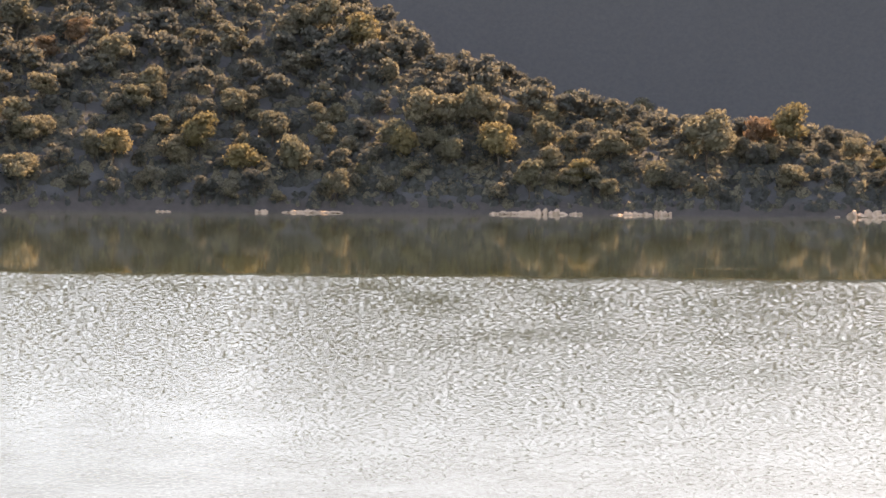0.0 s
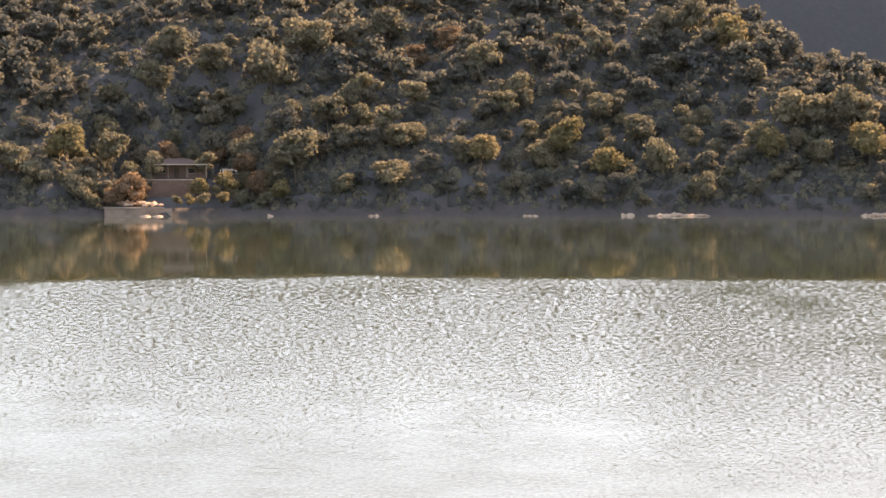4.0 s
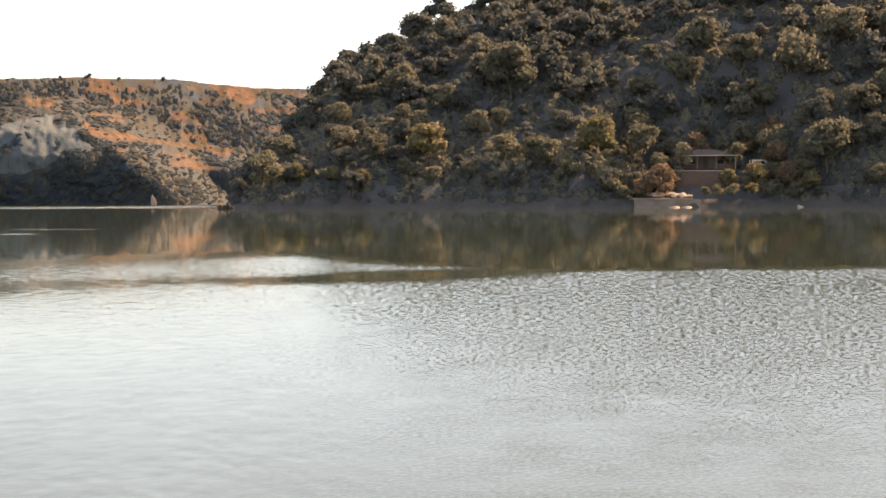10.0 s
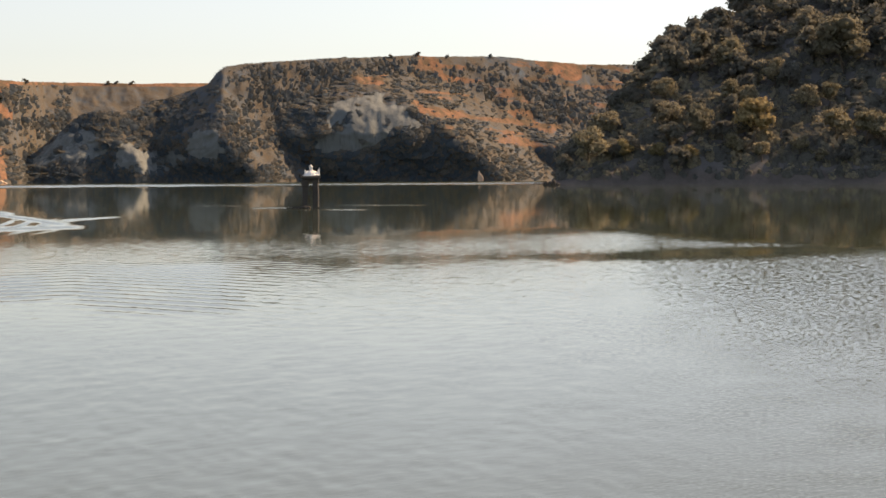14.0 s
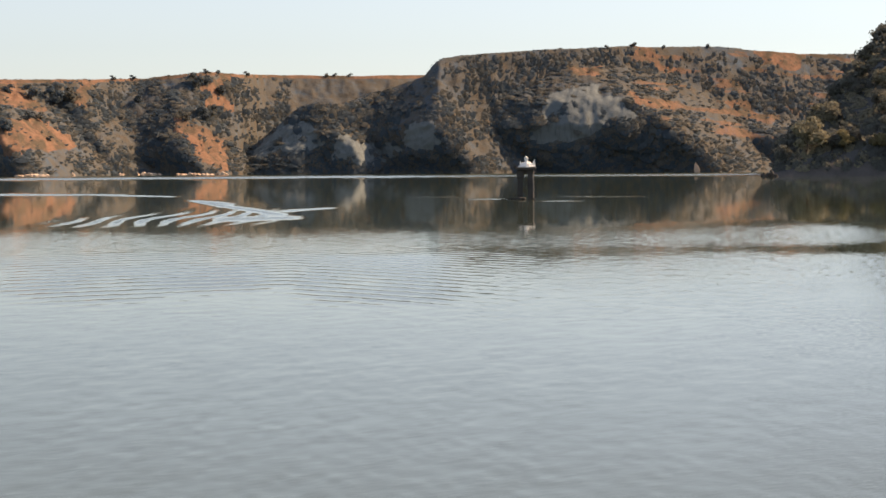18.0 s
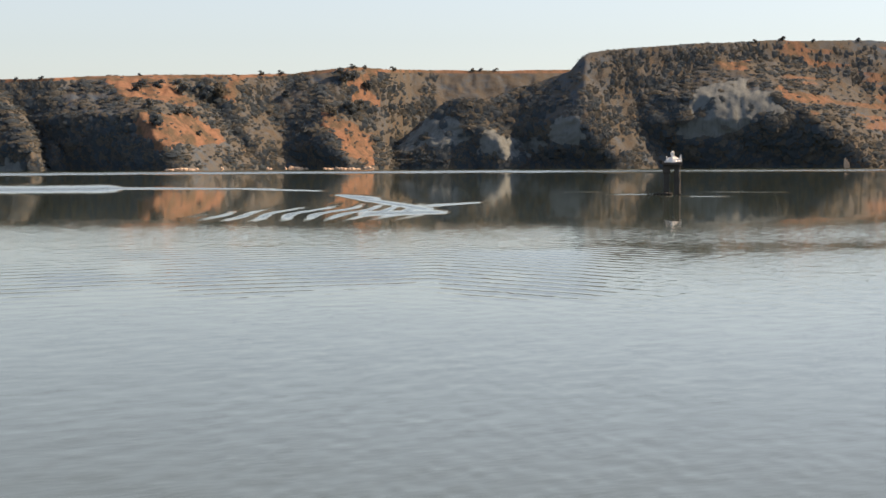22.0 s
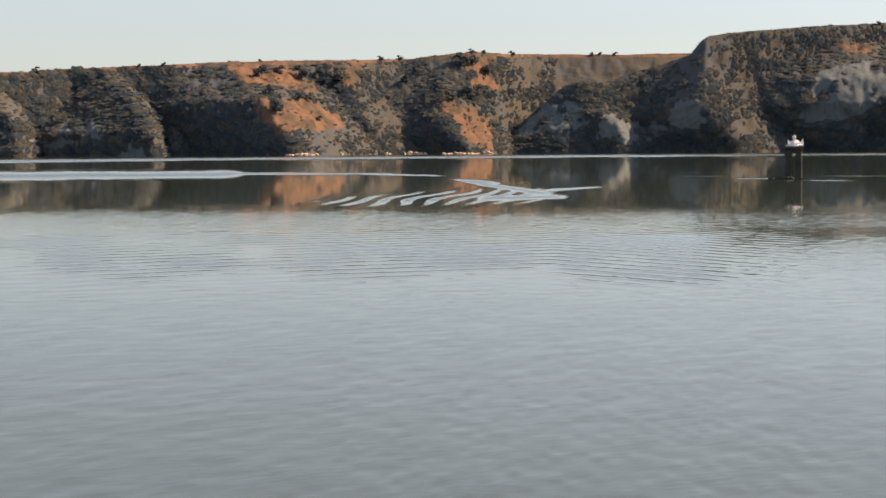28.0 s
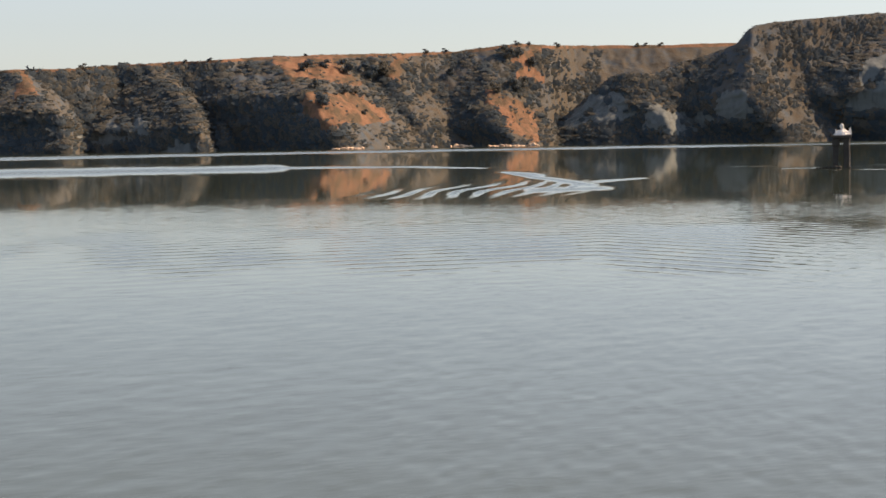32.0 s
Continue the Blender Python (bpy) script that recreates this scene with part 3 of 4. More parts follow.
def ripples(az, r):
    """How strongly the wind and old wakes ruffle the water, by place."""
    x, y = polar(az, r)
    p = EYE * 1000 / np.maximum(r, 0.1)
    wob = fbm(az * 0.35, r * 0.05, 81, 5) - 0.5
    line = table(az, WIND_LINE) * (1 + 0.10 * wob)
    k = (1 - smooth(0.74 + 0.21 * smooth(-38, -24, az), 1.08 - 0.06 * smooth(-38, -24, az), r / line)) * 0.95
    k = k * (0.72 + 0.5 * fbm(az * 0.5, p * 0.16, 83, 4)) * (0.4 + 0.6 * smooth(-38, -21, az))
    k = k * (1 - 0.3 * smooth(-72, -60, az) * (1 - smooth(-42, -37.5, az)) * smooth(84, 66, p) * smooth(34, 42, p))
    # calm tongues inside the ruffled water
    tongue = table(az, [(-47, 40), (-43, 41.5), (-31, 45.5), (-24, 50), (-20, 51)])
    weight = table(az, [(-47, 0), (-43, 0.35), (-36, 0.45), (-31, 0.95), (-26, 0.9), (-22, 0)])
    k = k * (1 - weight * np.exp(-((r - tongue * (1 + 0.05 * wob)) / 3.4) ** 2))
    # line of wind along the far shore
    k = np.maximum(k, streak(az, r, (-90, -57), 8.2, 5.3, 1.3, 0.75))
    k = np.maximum(k, streak(az, r, (-57.4, -33.4), 5.3, 4.0, 0.75, 0.7))
    # old wakes and streaks on the calm water
    k = np.maximum(k, streak(az, r, (-80, -57), 14.4, 13.2, 2.3, 1.6))
    k = np.maximum(k, streak(az, r, (-59.5, -52.4), 12.8, 13.6, 0.6, 0.25))
    k = np.maximum(k, 0.8 * streak(az, r, (-53.2, -51), 13.6, 14.6, 0.35, 0.3))
    k = np.maximum(k, streak(az, r, (-50.3, -47.7), 17.0, 24.5, 0.55, 1.2))
    k = np.maximum(k, streak(az, r, (-50.2, -49.3), 17.0, 18.6, 0.5, 0.9))
    k = np.maximum(k, 0.7 * streak(az, r, (-47.7, -46.2), 22.5, 21.0, 0.7, 0.35))
    k = np.maximum(k, streak(az, r, (-49.6, -47.3), 26.5, 26, 1.3, 0.9))
    k = np.maximum(k, 0.45 * streak(az, r, (-42.2, -40.6), 16.7, 16.6, 0.22, 0.3))
    k = np.maximum(k, 0.42 * streak(az, r, (-39.9, -38.9), 17.8, 17.8, 0.25, 0.25))
    k = np.maximum(k, 0.2 * streak(az, r, (-39.3, -37.0), 15.5, 15.6, 0.25, 0.2))
    k = np.maximum(k, 0.2 * streak(az, r, (-43.8, -42.5), 15.5, 15.5, 0.2, 0.2))
    k = np.maximum(k, 0.5 * streak(az, r, (7.8, 9.3), 32.5, 32.5, 0.3, 0.3))
    # comb of slanting wake crests
    comb = np.sin((az * 1.0 + (p - 25) * 0.19 + 0.8 * (vnoise(az * 0.5, p * 0.3, 95) - 0.5)) * 2 * np.pi / 0.78)
    env = smooth(-55.5, -53, az) * (1 - smooth(-48.5, -47.3, az)) * np.exp(-((p - table(az, [(-55, 28.5), (-48, 25)])) / table(az, [(-55, 1.6), (-50, 3.2), (-47.5, 3.5)])) ** 2)
    k = np.maximum(k, env * smooth(-0.1, 0.6, comb))
    return 0.02 + 0.98 * np.clip(k, 0, 1)


def wake(az, r):
    """Height of the long low waves of a boat that has passed: two trains that cross."""
    p = EYE * 1000 / np.maximum(r, 0.1)
    side = np.radians(az + 49) * r
    env = smooth(-72, -60, az) * (1 - smooth(-42.5, -39.5, az)) * smooth(80, 58, p) * smooth(42, 46.5, p) * 0.0056
    a = np.sin(2 * np.pi * (r - 0.4 * side) / 1.0 + 3.0 * fbm(az * 0.25, r * 0.03, 97, 2)) * (1 - smooth(-48.6, -46.4, az + (p - 50) * 0.05))
    c = np.sin(2 * np.pi * (r + 1.2 * side) / 1.1 + 2.0 * fbm(az * 0.25, r * 0.03, 98, 2))
    a, c = 2 * (0.5 + 0.5 * a) ** 2.0, 2.4 * (0.5 + 0.5 * c) ** 2.0 * smooth(-48.0, -46.6, az)
    a = a * (1 - smooth(-48.0, -46.0, az))
    return env * (a + c) * (0.1 + 1.8 * vnoise(az * 0.55, r * 0.25, 99) ** 1.4)


def chop(az, r):
    """Short wind waves on the open water that the breeze reaches."""
    x, y = polar(az, r)
    a = vnoise(x * 8.0, y * 1.9, 101) + 0.4 * vnoise(x * 11.0 + 3, y * 3.0, 102) - 0.7
    near = table(az, WIND_LINE)
    e, d = 0.67 * x + 0.74 * y, -0.74 * x + 0.67 * y
    b = vnoise(e * 12.0, d * 4.0, 103) - 0.5 + smooth(28, 16, r) * 0.45 * (vnoise(e * 3.2, d * 1.6, 104) - 0.5)
    right = smooth(-37, -22, az)
    calmer = 0.12 + 0.88 * smooth(0.3, 0.85, r / near)
    return (0.003 * a * right * calmer + 0.005 * b * (1 - right)) * smooth(1.04, 0.94, r / near) * (r > 6)


wfan = np.concatenate([np.arange(-200, -74, 3.0), np.arange(-74, -54, 0.24), np.arange(-54, -40, 0.11), np.arange(-40, -34, 0.2), np.arange(-34, 20, 0.13), np.arange(20, 160, 3.0), [160.0]])
wr = np.concatenate([[0.0, 0.3, 1, 2, 3, 4, 6, 8], drop(np.arange(200, 80, -1.0)), drop(np.arange(80, 30, -0.22)), drop(np.arange(30, 2.2, -0.25)), [1000, 1300]])
WA, WR = np.meshgrid(wfan, wr, indexing="ij")
wx, wy = polar(WA, WR)
wz = wake(WA, WR) + chop(WA, WR)
water = sheet("water", wfan, wr, np.stack([wx, wy, wz], -1), WATER, [("ripple", ripples(WA, WR)), ("across", WA), ("down", EYE * 1000 / np.maximum(WR, 5))])
tagged(water, "grey-green lake water, calm far out and ruffled near by", "lake", kind="structure")


# ---- trees ----
ICO = bmesh.new()
bmesh.ops.create_icosphere(ICO, subdivisions=1, radius=1)
ICO_V = np.array([v.co[:] for v in ICO.verts])
ICO_F = np.array([[v.index for v in f.verts] for f in ICO.faces])
ICO.free()


def crown_arrays(rng, lobes, leaves, width, height, base, leaf):
    """Corners and triangles of a crown: filler lobes inside, tinted dark as the inner shade, many small leaf clumps
    outside.
    """
    verts, faces, tint, count = [], [], [], 0
    for k in range(lobes):
        a, d = rng.uniform(0, 2 * np.pi), math.sqrt(rng.uniform(0, 1)) * width * 0.34
        f = k / max(lobes - 1, 1)
        c = np.array([math.cos(a) * d * (1 - 0.35 * f), math.sin(a) * d * (1 - 0.35 * f), base + height * (0.30 + 0.46 * f) + rng.uniform(-0.12, 0.12) * height])
        s = np.array([1, 1, 0.62]) * width * rng.uniform(0.16, 0.28)
        v = ICO_V * s * 0.74 * (1 + rng.uniform(-0.12, 0.12, (len(ICO_V), 1))) + c
        # lower tint than the leaf clumps: the crown's inner shade as colour
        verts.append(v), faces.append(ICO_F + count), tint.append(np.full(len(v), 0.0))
        count += len(v)
        n = leaves // lobes
        dirs = rng.normal(size=(n, 3))
        dirs[:, 2] += 0.5
        dirs /= np.linalg.norm(dirs, axis=1)[:, None]
        p = c + dirs * s * rng.uniform(0.80, 1.24, (n, 1))
        t1 = np.cross(dirs + rng.normal(size=(n, 3)) * 0.55, rng.normal(size=(n, 3)))
        t1 /= np.linalg.norm(t1, axis=1)[:, None]
        t2 = np.cross(t1, dirs + rng.normal(size=(n, 3)) * 0.4)
        t2 /= np.linalg.norm(t2, axis=1)[:, None]
        e = leaf * rng.uniform(0.6, 1.35, (n, 1))
        corners = np.stack([p - t1 * e, p + t2 * e * 0.7, p + t1 * e, p - t2 * e * 0.7], 1).reshape(-1, 3)
        q = np.arange(n)[:, None] * 4 + count
        faces.append(np.concatenate([q + [0, 1, 2], q + [0, 2, 3]]))
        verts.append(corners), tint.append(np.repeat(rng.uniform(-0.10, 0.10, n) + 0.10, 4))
        count += 4 * n
    return np.concatenate(verts), np.concatenate(faces), np.concatenate(tint)


def trunk_arrays(rng, height, radius, limbs):
    """Tapered trunk with limbs, as rings of five."""
    verts, faces, count = [], [], 0

    def stem(a, b, ra, rb):
        nonlocal count
        t = np.linspace(0, 2 * np.pi, 6)[:-1]
        ring = np.stack([np.cos(t), np.sin(t), 0 * t], 1)
        bend = (np.array(a) + np.array(b)) / 2 + rng.normal(size=3) * 0.12 * height * 0.3
        pts = [(np.array(a), ra), (bend, (ra + rb) / 2), (np.array(b), rb)]
        for p, q in pts:
            verts.append(ring * q + p)
        for k in range(2):
            for i in range(5):
                j = (i + 1) % 5
                o = count + 5 * k
                faces.append([o + i, o + j, o + 5 + j])
                faces.append([o + i, o + 5 + j, o + 5 + i])
        count += 15
    fork = (rng.uniform(-0.2, 0.2), rng.uniform(-0.2, 0.2), height * 0.5)
    stem((0, 0, -0.9), fork, radius, radius * 0.65)
    for k in range(limbs):
        a = rng.uniform(0, 2 * np.pi)
        stem(fork, (math.cos(a) * height * 0.28, math.sin(a) * height * 0.28, height * rng.uniform(0.75, 0.95)), radius * 0.55, radius * 0.18)
    return np.concatenate(verts), np.array(faces)


def leaf_mesh(name, arrays, material_):
    v, f, t = arrays
    me = quads(name, v, f)
    me.polygons.foreach_set("use_smooth", np.ones(len(me.polygons), bool))
    me.attributes.new("tint", "FLOAT", "POINT").data.foreach_set("value", t.astype(np.float32))
    me.materials.append(material_)
    return me


rng = np.random.default_rng(7)
KINDS = []
for k in range(10):
    wide, tall = rng.uniform(5.6, 7.0), rng.uniform(5.6, 7.4)
    state = int(rng.integers(1, 10 ** 6))
    lobes = int(rng.integers(9, 14))
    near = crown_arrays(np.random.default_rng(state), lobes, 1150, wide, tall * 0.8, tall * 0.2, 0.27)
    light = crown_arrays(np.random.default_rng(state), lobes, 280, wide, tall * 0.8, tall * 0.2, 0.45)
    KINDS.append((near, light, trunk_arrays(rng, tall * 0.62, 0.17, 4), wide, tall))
MESHES = {}


def tree_meshes(pick, leaf):
    """Crown and trunk of a kind of tree, shared by all trees that look so."""
    if (pick, leaf.name) not in MESHES:
        tm = quads("trunk", *KINDS[pick][2])
        tm.materials.append(BARK)
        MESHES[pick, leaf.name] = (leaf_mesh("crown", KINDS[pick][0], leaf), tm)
    return MESHES[pick, leaf.name]


def plant(name, x, y, z, size, leaf, label, category, group):
    t = thing(name, pose(x, y, z, 0, 0, rng.uniform(0, 360)) @ Matrix.Diagonal((size, size, size * rng.uniform(0.85, 1.15), 1)), label, category, group)
    for part_name, me in zip(("crown", "trunk"), tree_meshes(int(rng.integers(len(KINDS))), leaf)):
        new(part_name, me).parent = t
    return t


def where(az, p, up, first=364.0, last=640.0):
    """Distance and ground height on a bearing where a point that far up shows p thousandths over the horizon."""
    r = np.arange(first, last, 0.5)
    h = terrain(np.full(len(r), az), r)[0]
    k = np.argmax(h + up >= EYE + p / 1000 * r)
    return float(r[k]), float(h[k])


# Trees that stand out on the slope: bearing, apparent height of the crown's middle, width.
YELLOW = [(-9.84, 30.5, 8.3), (-7.3, 32.5, 8.9), (-5.95, 23.6, 8.3), (-1.21, 30.6, 6.7), (1.48, 33.1, 8.3), (-22.14, 32.1, 8.9), (-2.46, 87.3, 10.0), (-17.43, 12.8, 6.1), (-15.75, 10.5, 5.0), (-18.27, 9.0, 4.4), (-30.08, 12.0, 3.9), (-27.22, 26.9, 8.9), (-22.32, 30.1, 6.1), (-29.08, 10.6, 3.9), (-31.0, 12.0, 3.9), (10.21, 39.5, 8.9), (4.15, 17.1, 6.1), (1.61, 30.1, 9.4), (12.9, 22.3, 4.4)]
OLIVE = [(-8.4, 39.9, 6.7), (0.02, 29.0, 5.0), (-0.48, 46.4, 10.0), (0.99, 47.6, 10.0), (-15.42, 28.1, 12.2), (-14.4, 48.7, 8.9), (-13.98, 38.5, 6.7), (-16.08, 70.6, 11.1), (-17.92, 74.7, 6.7), (-17.17, 51.5, 7.8), (-19.33, 65.8, 6.7), (-20.75, 23.5, 8.3), (-23.52, 21.9, 6.7), (-12.54, 94.2, 10.5), (-9.84, 76.7, 8.3), (-7.56, 85.3, 5.5), (-6.29, 53.0, 8.9), (-4.12, 74.6, 6.7), (-3.78, 46.9, 6.7), (-5.12, 41.2, 8.9), (-28.74, 26.8, 6.7), (-24.69, 66.8, 12.2), (-28.07, 62.1, 8.9), (-26.63, 52.0, 5.5), (-29.83, 44.3, 5.5), (-25.7, 38.8, 6.1), (-24.85, 25.6, 7.2), (-23.58, 22.7, 5.0), (-21.13, 25.7, 6.7), (-24.19, 87.3, 4.4), (-25.87, 16.7, 4.4), (-17.79, 73.9, 8.9)]
OLIVE_MORE = [(-3.5, 99, 9.0), (-4.3, 96, 8.0), (-17.61, 53.5, 7.8), (-19.05, 82.7, 8.9), (-15.14, 88.0, 10.0), (7.82, 33.6, 11.6), (4.98, 31.9, 8.3), (1.26, 46.3, 9.4), (0.08, 47.6, 8.9), (-1.36, 32.6, 6.7)]
PALE = [(-4.44, 23.5, 7.8), (-2.45, 17.6, 3.3), (-12.55, 16.4, 8.9), (-13.9, 6.0, 5.5), (-20.66, 58.3, 5.0), (-13.39, 60.5, 7.8), (-14.73, 86.8, 8.9), (-8.74, 60.5, 6.7), (-5.96, 82.2, 3.9), (-20.89, 58.0, 5.0), (-22.49, 56.6, 4.4), (-19.63, 68.2, 7.8), (5.98, 48.1, 7.2), (2.55, 12.5, 6.7), (0.25, 27.0, 6.7), (-2.45, 17.7, 2.8), (3.79, 53.9, 6.7), (3.12, 46.5, 5.5), (2.43, 64.0, 5.0), (11.6, 35.2, 5.5)]
RUSSET = [(-11.78, 78.2, 6.7), (-10.85, 88.4, 6.7), (-17.01, 32.5, 6.7), (-16.51, 11.9, 5.5), (-20.17, 9.0, 7.2), (-19.09, 26.5, 5.5), (-16.46, 72.3, 6.7), (9.39, 36.6, 7.2)]

STANDS = [(YELLOW, YELLOWISH, "broadleaf tree with yellowing leaves on the slope"), (OLIVE + OLIVE_MORE, SUNNY, "olive-green broadleaf tree with a sunlit top"),
          (PALE, PALISH, "pale grey-green tree with feathery twigs"), (RUSSET, RUSTY, "broadleaf tree in russet autumn leaf")]
taken = []
for rows, leaf, label in STANDS:
    for az, p, width in rows:
        size = width / 6.6
        r, z = where(az, p, 3.6 * size)
        x, y = polar(az, r)
        taken.append((x, y, width))
        plant("tree", float(x), float(y), z - 0.2, size, leaf, label, "tree", "trees on the slope")

# The rest of the wood: a jittered grid over the slope.
spots = []
for az in np.arange(-32.7, 17.0, 0.76):
    r = 364.0
    while r < 640:
        spots.append((az + rng.uniform(-0.4, 0.4), r + rng.uniform(-3.4, 3.4)))
        r += 7.2
spots = np.array(spots)
sz, s_far, _, _, _ = terrain(spots[:, 0], spots[:, 1])
apparent = (sz - EYE) / spots[:, 1]
sx, sy = polar(spots[:, 0], spots[:, 1])
keep = (sz > 1.4) & (spots[:, 1] < 640) & (apparent < 0.128) & ((spots[:, 1] < 450) | (spots[:, 0] < -7))
keep &= ~((np.abs(spots[:, 0] + 18.9) < 1.9) & (spots[:, 1] < 382))
for tx, ty, width in taken:
    keep &= (sx - tx) ** 2 + (sy - ty) ** 2 > (0.33 * width) ** 2
spots, sz = spots[keep], sz[keep]
order = np.argsort(spots[:, 1] - near_shore(spots[:, 0]))
singles = 300 - len(taken)
rest_v, rest_f, rest_t, count = [], [], [], 0
for k, n in enumerate(order):
    (a, r), z = spots[n], float(sz[n])
    x, y = polar(a, r)
    size = rng.uniform(0.5, 1.15) * (1.05 if k > singles else 0.85)
    if k < singles:
        if rng.uniform() < 0.4:
            plant("tree", float(x), float(y), z - 0.2, size * 1.2, SUNNY if k % 3 else PALISH, "olive broadleaf tree low on the slope", "tree", "trees on the slope")
        else:
            plant("tree", float(x), float(y), z - 0.2, size, LEAF, "dull green broadleaf tree low on the wooded slope", "tree", "trees on the slope")
        continue
    v, f, t = KINDS[int(rng.integers(len(KINDS)))][1]
    spin = rng.uniform(0, 2 * np.pi)
    c, s = math.cos(spin) * size, math.sin(spin) * size
    w = np.stack([v[:, 0] * c - v[:, 1] * s + x, v[:, 0] * s + v[:, 1] * c + y, v[:, 2] * size + z - 0.2], 1)
    rest_v.append(w), rest_f.append(f + count), rest_t.append(t + rng.uniform(0, 0.8))
    count += len(w)
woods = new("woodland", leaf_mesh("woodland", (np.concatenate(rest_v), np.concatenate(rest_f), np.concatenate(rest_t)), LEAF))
tagged(woods, "dense olive-green broadleaf woods on the upper slope", "woods", kind="stuff")

def hummock(rng):
    """A low bush one metre across: a bumpy cap with loose twigs; the last column leans with the slope."""
    turn = np.linspace(0, 2 * np.pi, 8)[:-1]
    outer = np.stack([np.cos(turn), np.sin(turn), 0 * turn - 0.1], 1) * rng.uniform(0.42, 0.56, (7, 1))
    inner = np.stack([np.cos(turn + 0.4) * 0.32, np.sin(turn + 0.4) * 0.32, 0 * turn + rng.uniform(0.2, 0.42, 7)], 1)
    verts = np.concatenate([outer, inner, [[0, 0, rng.uniform(0.36, 0.5)]]])
    i = np.arange(7)
    j = (i + 1) % 7
    faces = [np.stack([i, j, i + 7], 1), np.stack([j, j + 7, i + 7], 1), np.stack([i + 7, j + 7, 0 * i + 14], 1)]
    n = 11
    mid = np.stack([rng.uniform(-0.46, 0.46, n), rng.uniform(-0.46, 0.46, n), rng.uniform(0.15, 0.5, n)], 1)
    a, b = rng.normal(size=(n, 3)) * (0.13, 0.13, 0.09), rng.normal(size=(n, 3)) * (0.13, 0.13, 0.09)
    q = np.arange(n)[:, None] * 4 + 15
    faces += [q + [0, 1, 2], q + [0, 2, 3]]
    verts = np.concatenate([verts, np.stack([mid - a, mid + b, mid + a, mid - b], 1).reshape(-1, 3)])
    return verts, np.concatenate(faces), np.concatenate([np.zeros(15), np.repeat(rng.uniform(0, 0.14, n), 4)])


HUMMOCKS = [hummock(rng) for k in range(12)]
# Low bushes between the trees and along the bank.
rest_v, rest_f, rest_t, count = [], [], [], 0
try_a, try_q = rng.uniform(-33.0, 16, 10500), 0.9 + 112 * rng.uniform(0, 1, 10500) ** 1.3
try_r = near_shore(try_a) + try_q
try_z, try_far, _, _, _ = terrain(try_a, try_r)
up_z, down_z = terrain(try_a, try_r + 1.0)[0], terrain(try_a, try_r - 1.0)[0]
for k in range(len(try_a)):
    if try_z[k] < 0.6 or (try_a[k] > -6 and try_r[k] > 446) or (abs(try_a[k] + 19.0) < 1.9 and try_q[k] < 19):
        continue
    v, f, t = HUMMOCKS[k % 12]
    size = rng.uniform(1.2, 3.6) * (0.6 if try_q[k] < 4 else 1.0)
    tall = size * rng.uniform(0.7, 1.3)
    tilt = np.clip((up_z[k] - down_z[k]) / 2, -0.5, 1.3)
    spin = rng.uniform(0, 2 * np.pi)
    across, deep = (v[:, 0] * math.cos(spin) - v[:, 1] * math.sin(spin)) * size, (v[:, 0] * math.sin(spin) + v[:, 1] * math.cos(spin)) * size * 0.62
    x, y = polar(try_a[k], try_r[k] + deep)
    ca, sa = math.cos(math.radians(try_a[k])), math.sin(math.radians(try_a[k]))
    w = np.stack([x + across * ca, y - across * sa, try_z[k] + v[:, 2] * tall + tilt * deep], 1)
    rest_v.append(w), rest_f.append(f + count), rest_t.append(t + rng.uniform(0, 0.8))
    count += len(w)
under = new("undergrowth", leaf_mesh("undergrowth", (np.concatenate(rest_v), np.concatenate(rest_f), np.concatenate(rest_t)), LEAF))
tagged(under, "low dull green bushes under the trees", "undergrowth", kind="stuff")

# ---- scrub on the far slopes ----
rest_v, rest_f, rest_t, count = [], [], [], 0
for at, crest_, first, last, number in ((bank_at, FAR_TOP, -74, -47.5, 11000), (cape_at, HEAD_TOP, -49.3, -30, 9000)):
    try_a, try_s = rng.uniform(first, last, number), 0.01 + 1.11 * rng.uniform(0, 1, number) ** 1.35
    try_r, try_z = at(try_a, try_s)
    up_r, up_z = at(try_a, try_s + 0.02)
    tilts = np.clip((up_z - try_z) / np.maximum(up_r - try_r, 0.3), -0.3, 1.6)
    try_dry, try_cliff = cover(try_a, try_r, try_z, table(try_a, crest_), at is cape_at)
    clump = fbm(try_s * 5, try_a * 1.1, 44, 3)
    for k in range(number):
        if try_z[k] < 0.3 or (try_cliff[k] > 0.5 and rng.uniform() > 0.04) or (try_dry[k] > 0.5 and rng.uniform() > 0.2) or clump[k] < rng.uniform(0.12, 0.44):
            continue
        v, f, t = HUMMOCKS[k % 12]
        size = rng.uniform(1.0, 3.6) * (0.4 + 1.2 * clump[k]) * (0.45 if try_s[k] > 0.96 else 0.6 if try_dry[k] > 0.5 else 1.0)
        tall = size * rng.uniform(0.16, 0.4)
        spin = rng.uniform(0, 2 * np.pi)
        across, deep = (v[:, 0] * math.cos(spin) - v[:, 1] * math.sin(spin)) * size, (v[:, 0] * math.sin(spin) + v[:, 1] * math.cos(spin)) * size * 0.62
        x, y = polar(try_a[k], try_r[k] + deep)
        ca, sa = math.cos(math.radians(try_a[k])), math.sin(math.radians(try_a[k]))
        w = np.stack([x + across * ca, y - across * sa, try_z[k] + v[:, 2] * tall + tilts[k] * deep], 1)
        rest_v.append(w), rest_f.append(f + count), rest_t.append(t + 0.85 * rng.uniform() ** 1.4)
        count += len(w)
# BUSH brings its painted haze tint to all the far scrub
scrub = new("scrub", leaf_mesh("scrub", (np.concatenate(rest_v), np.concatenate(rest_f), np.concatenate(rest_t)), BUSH))
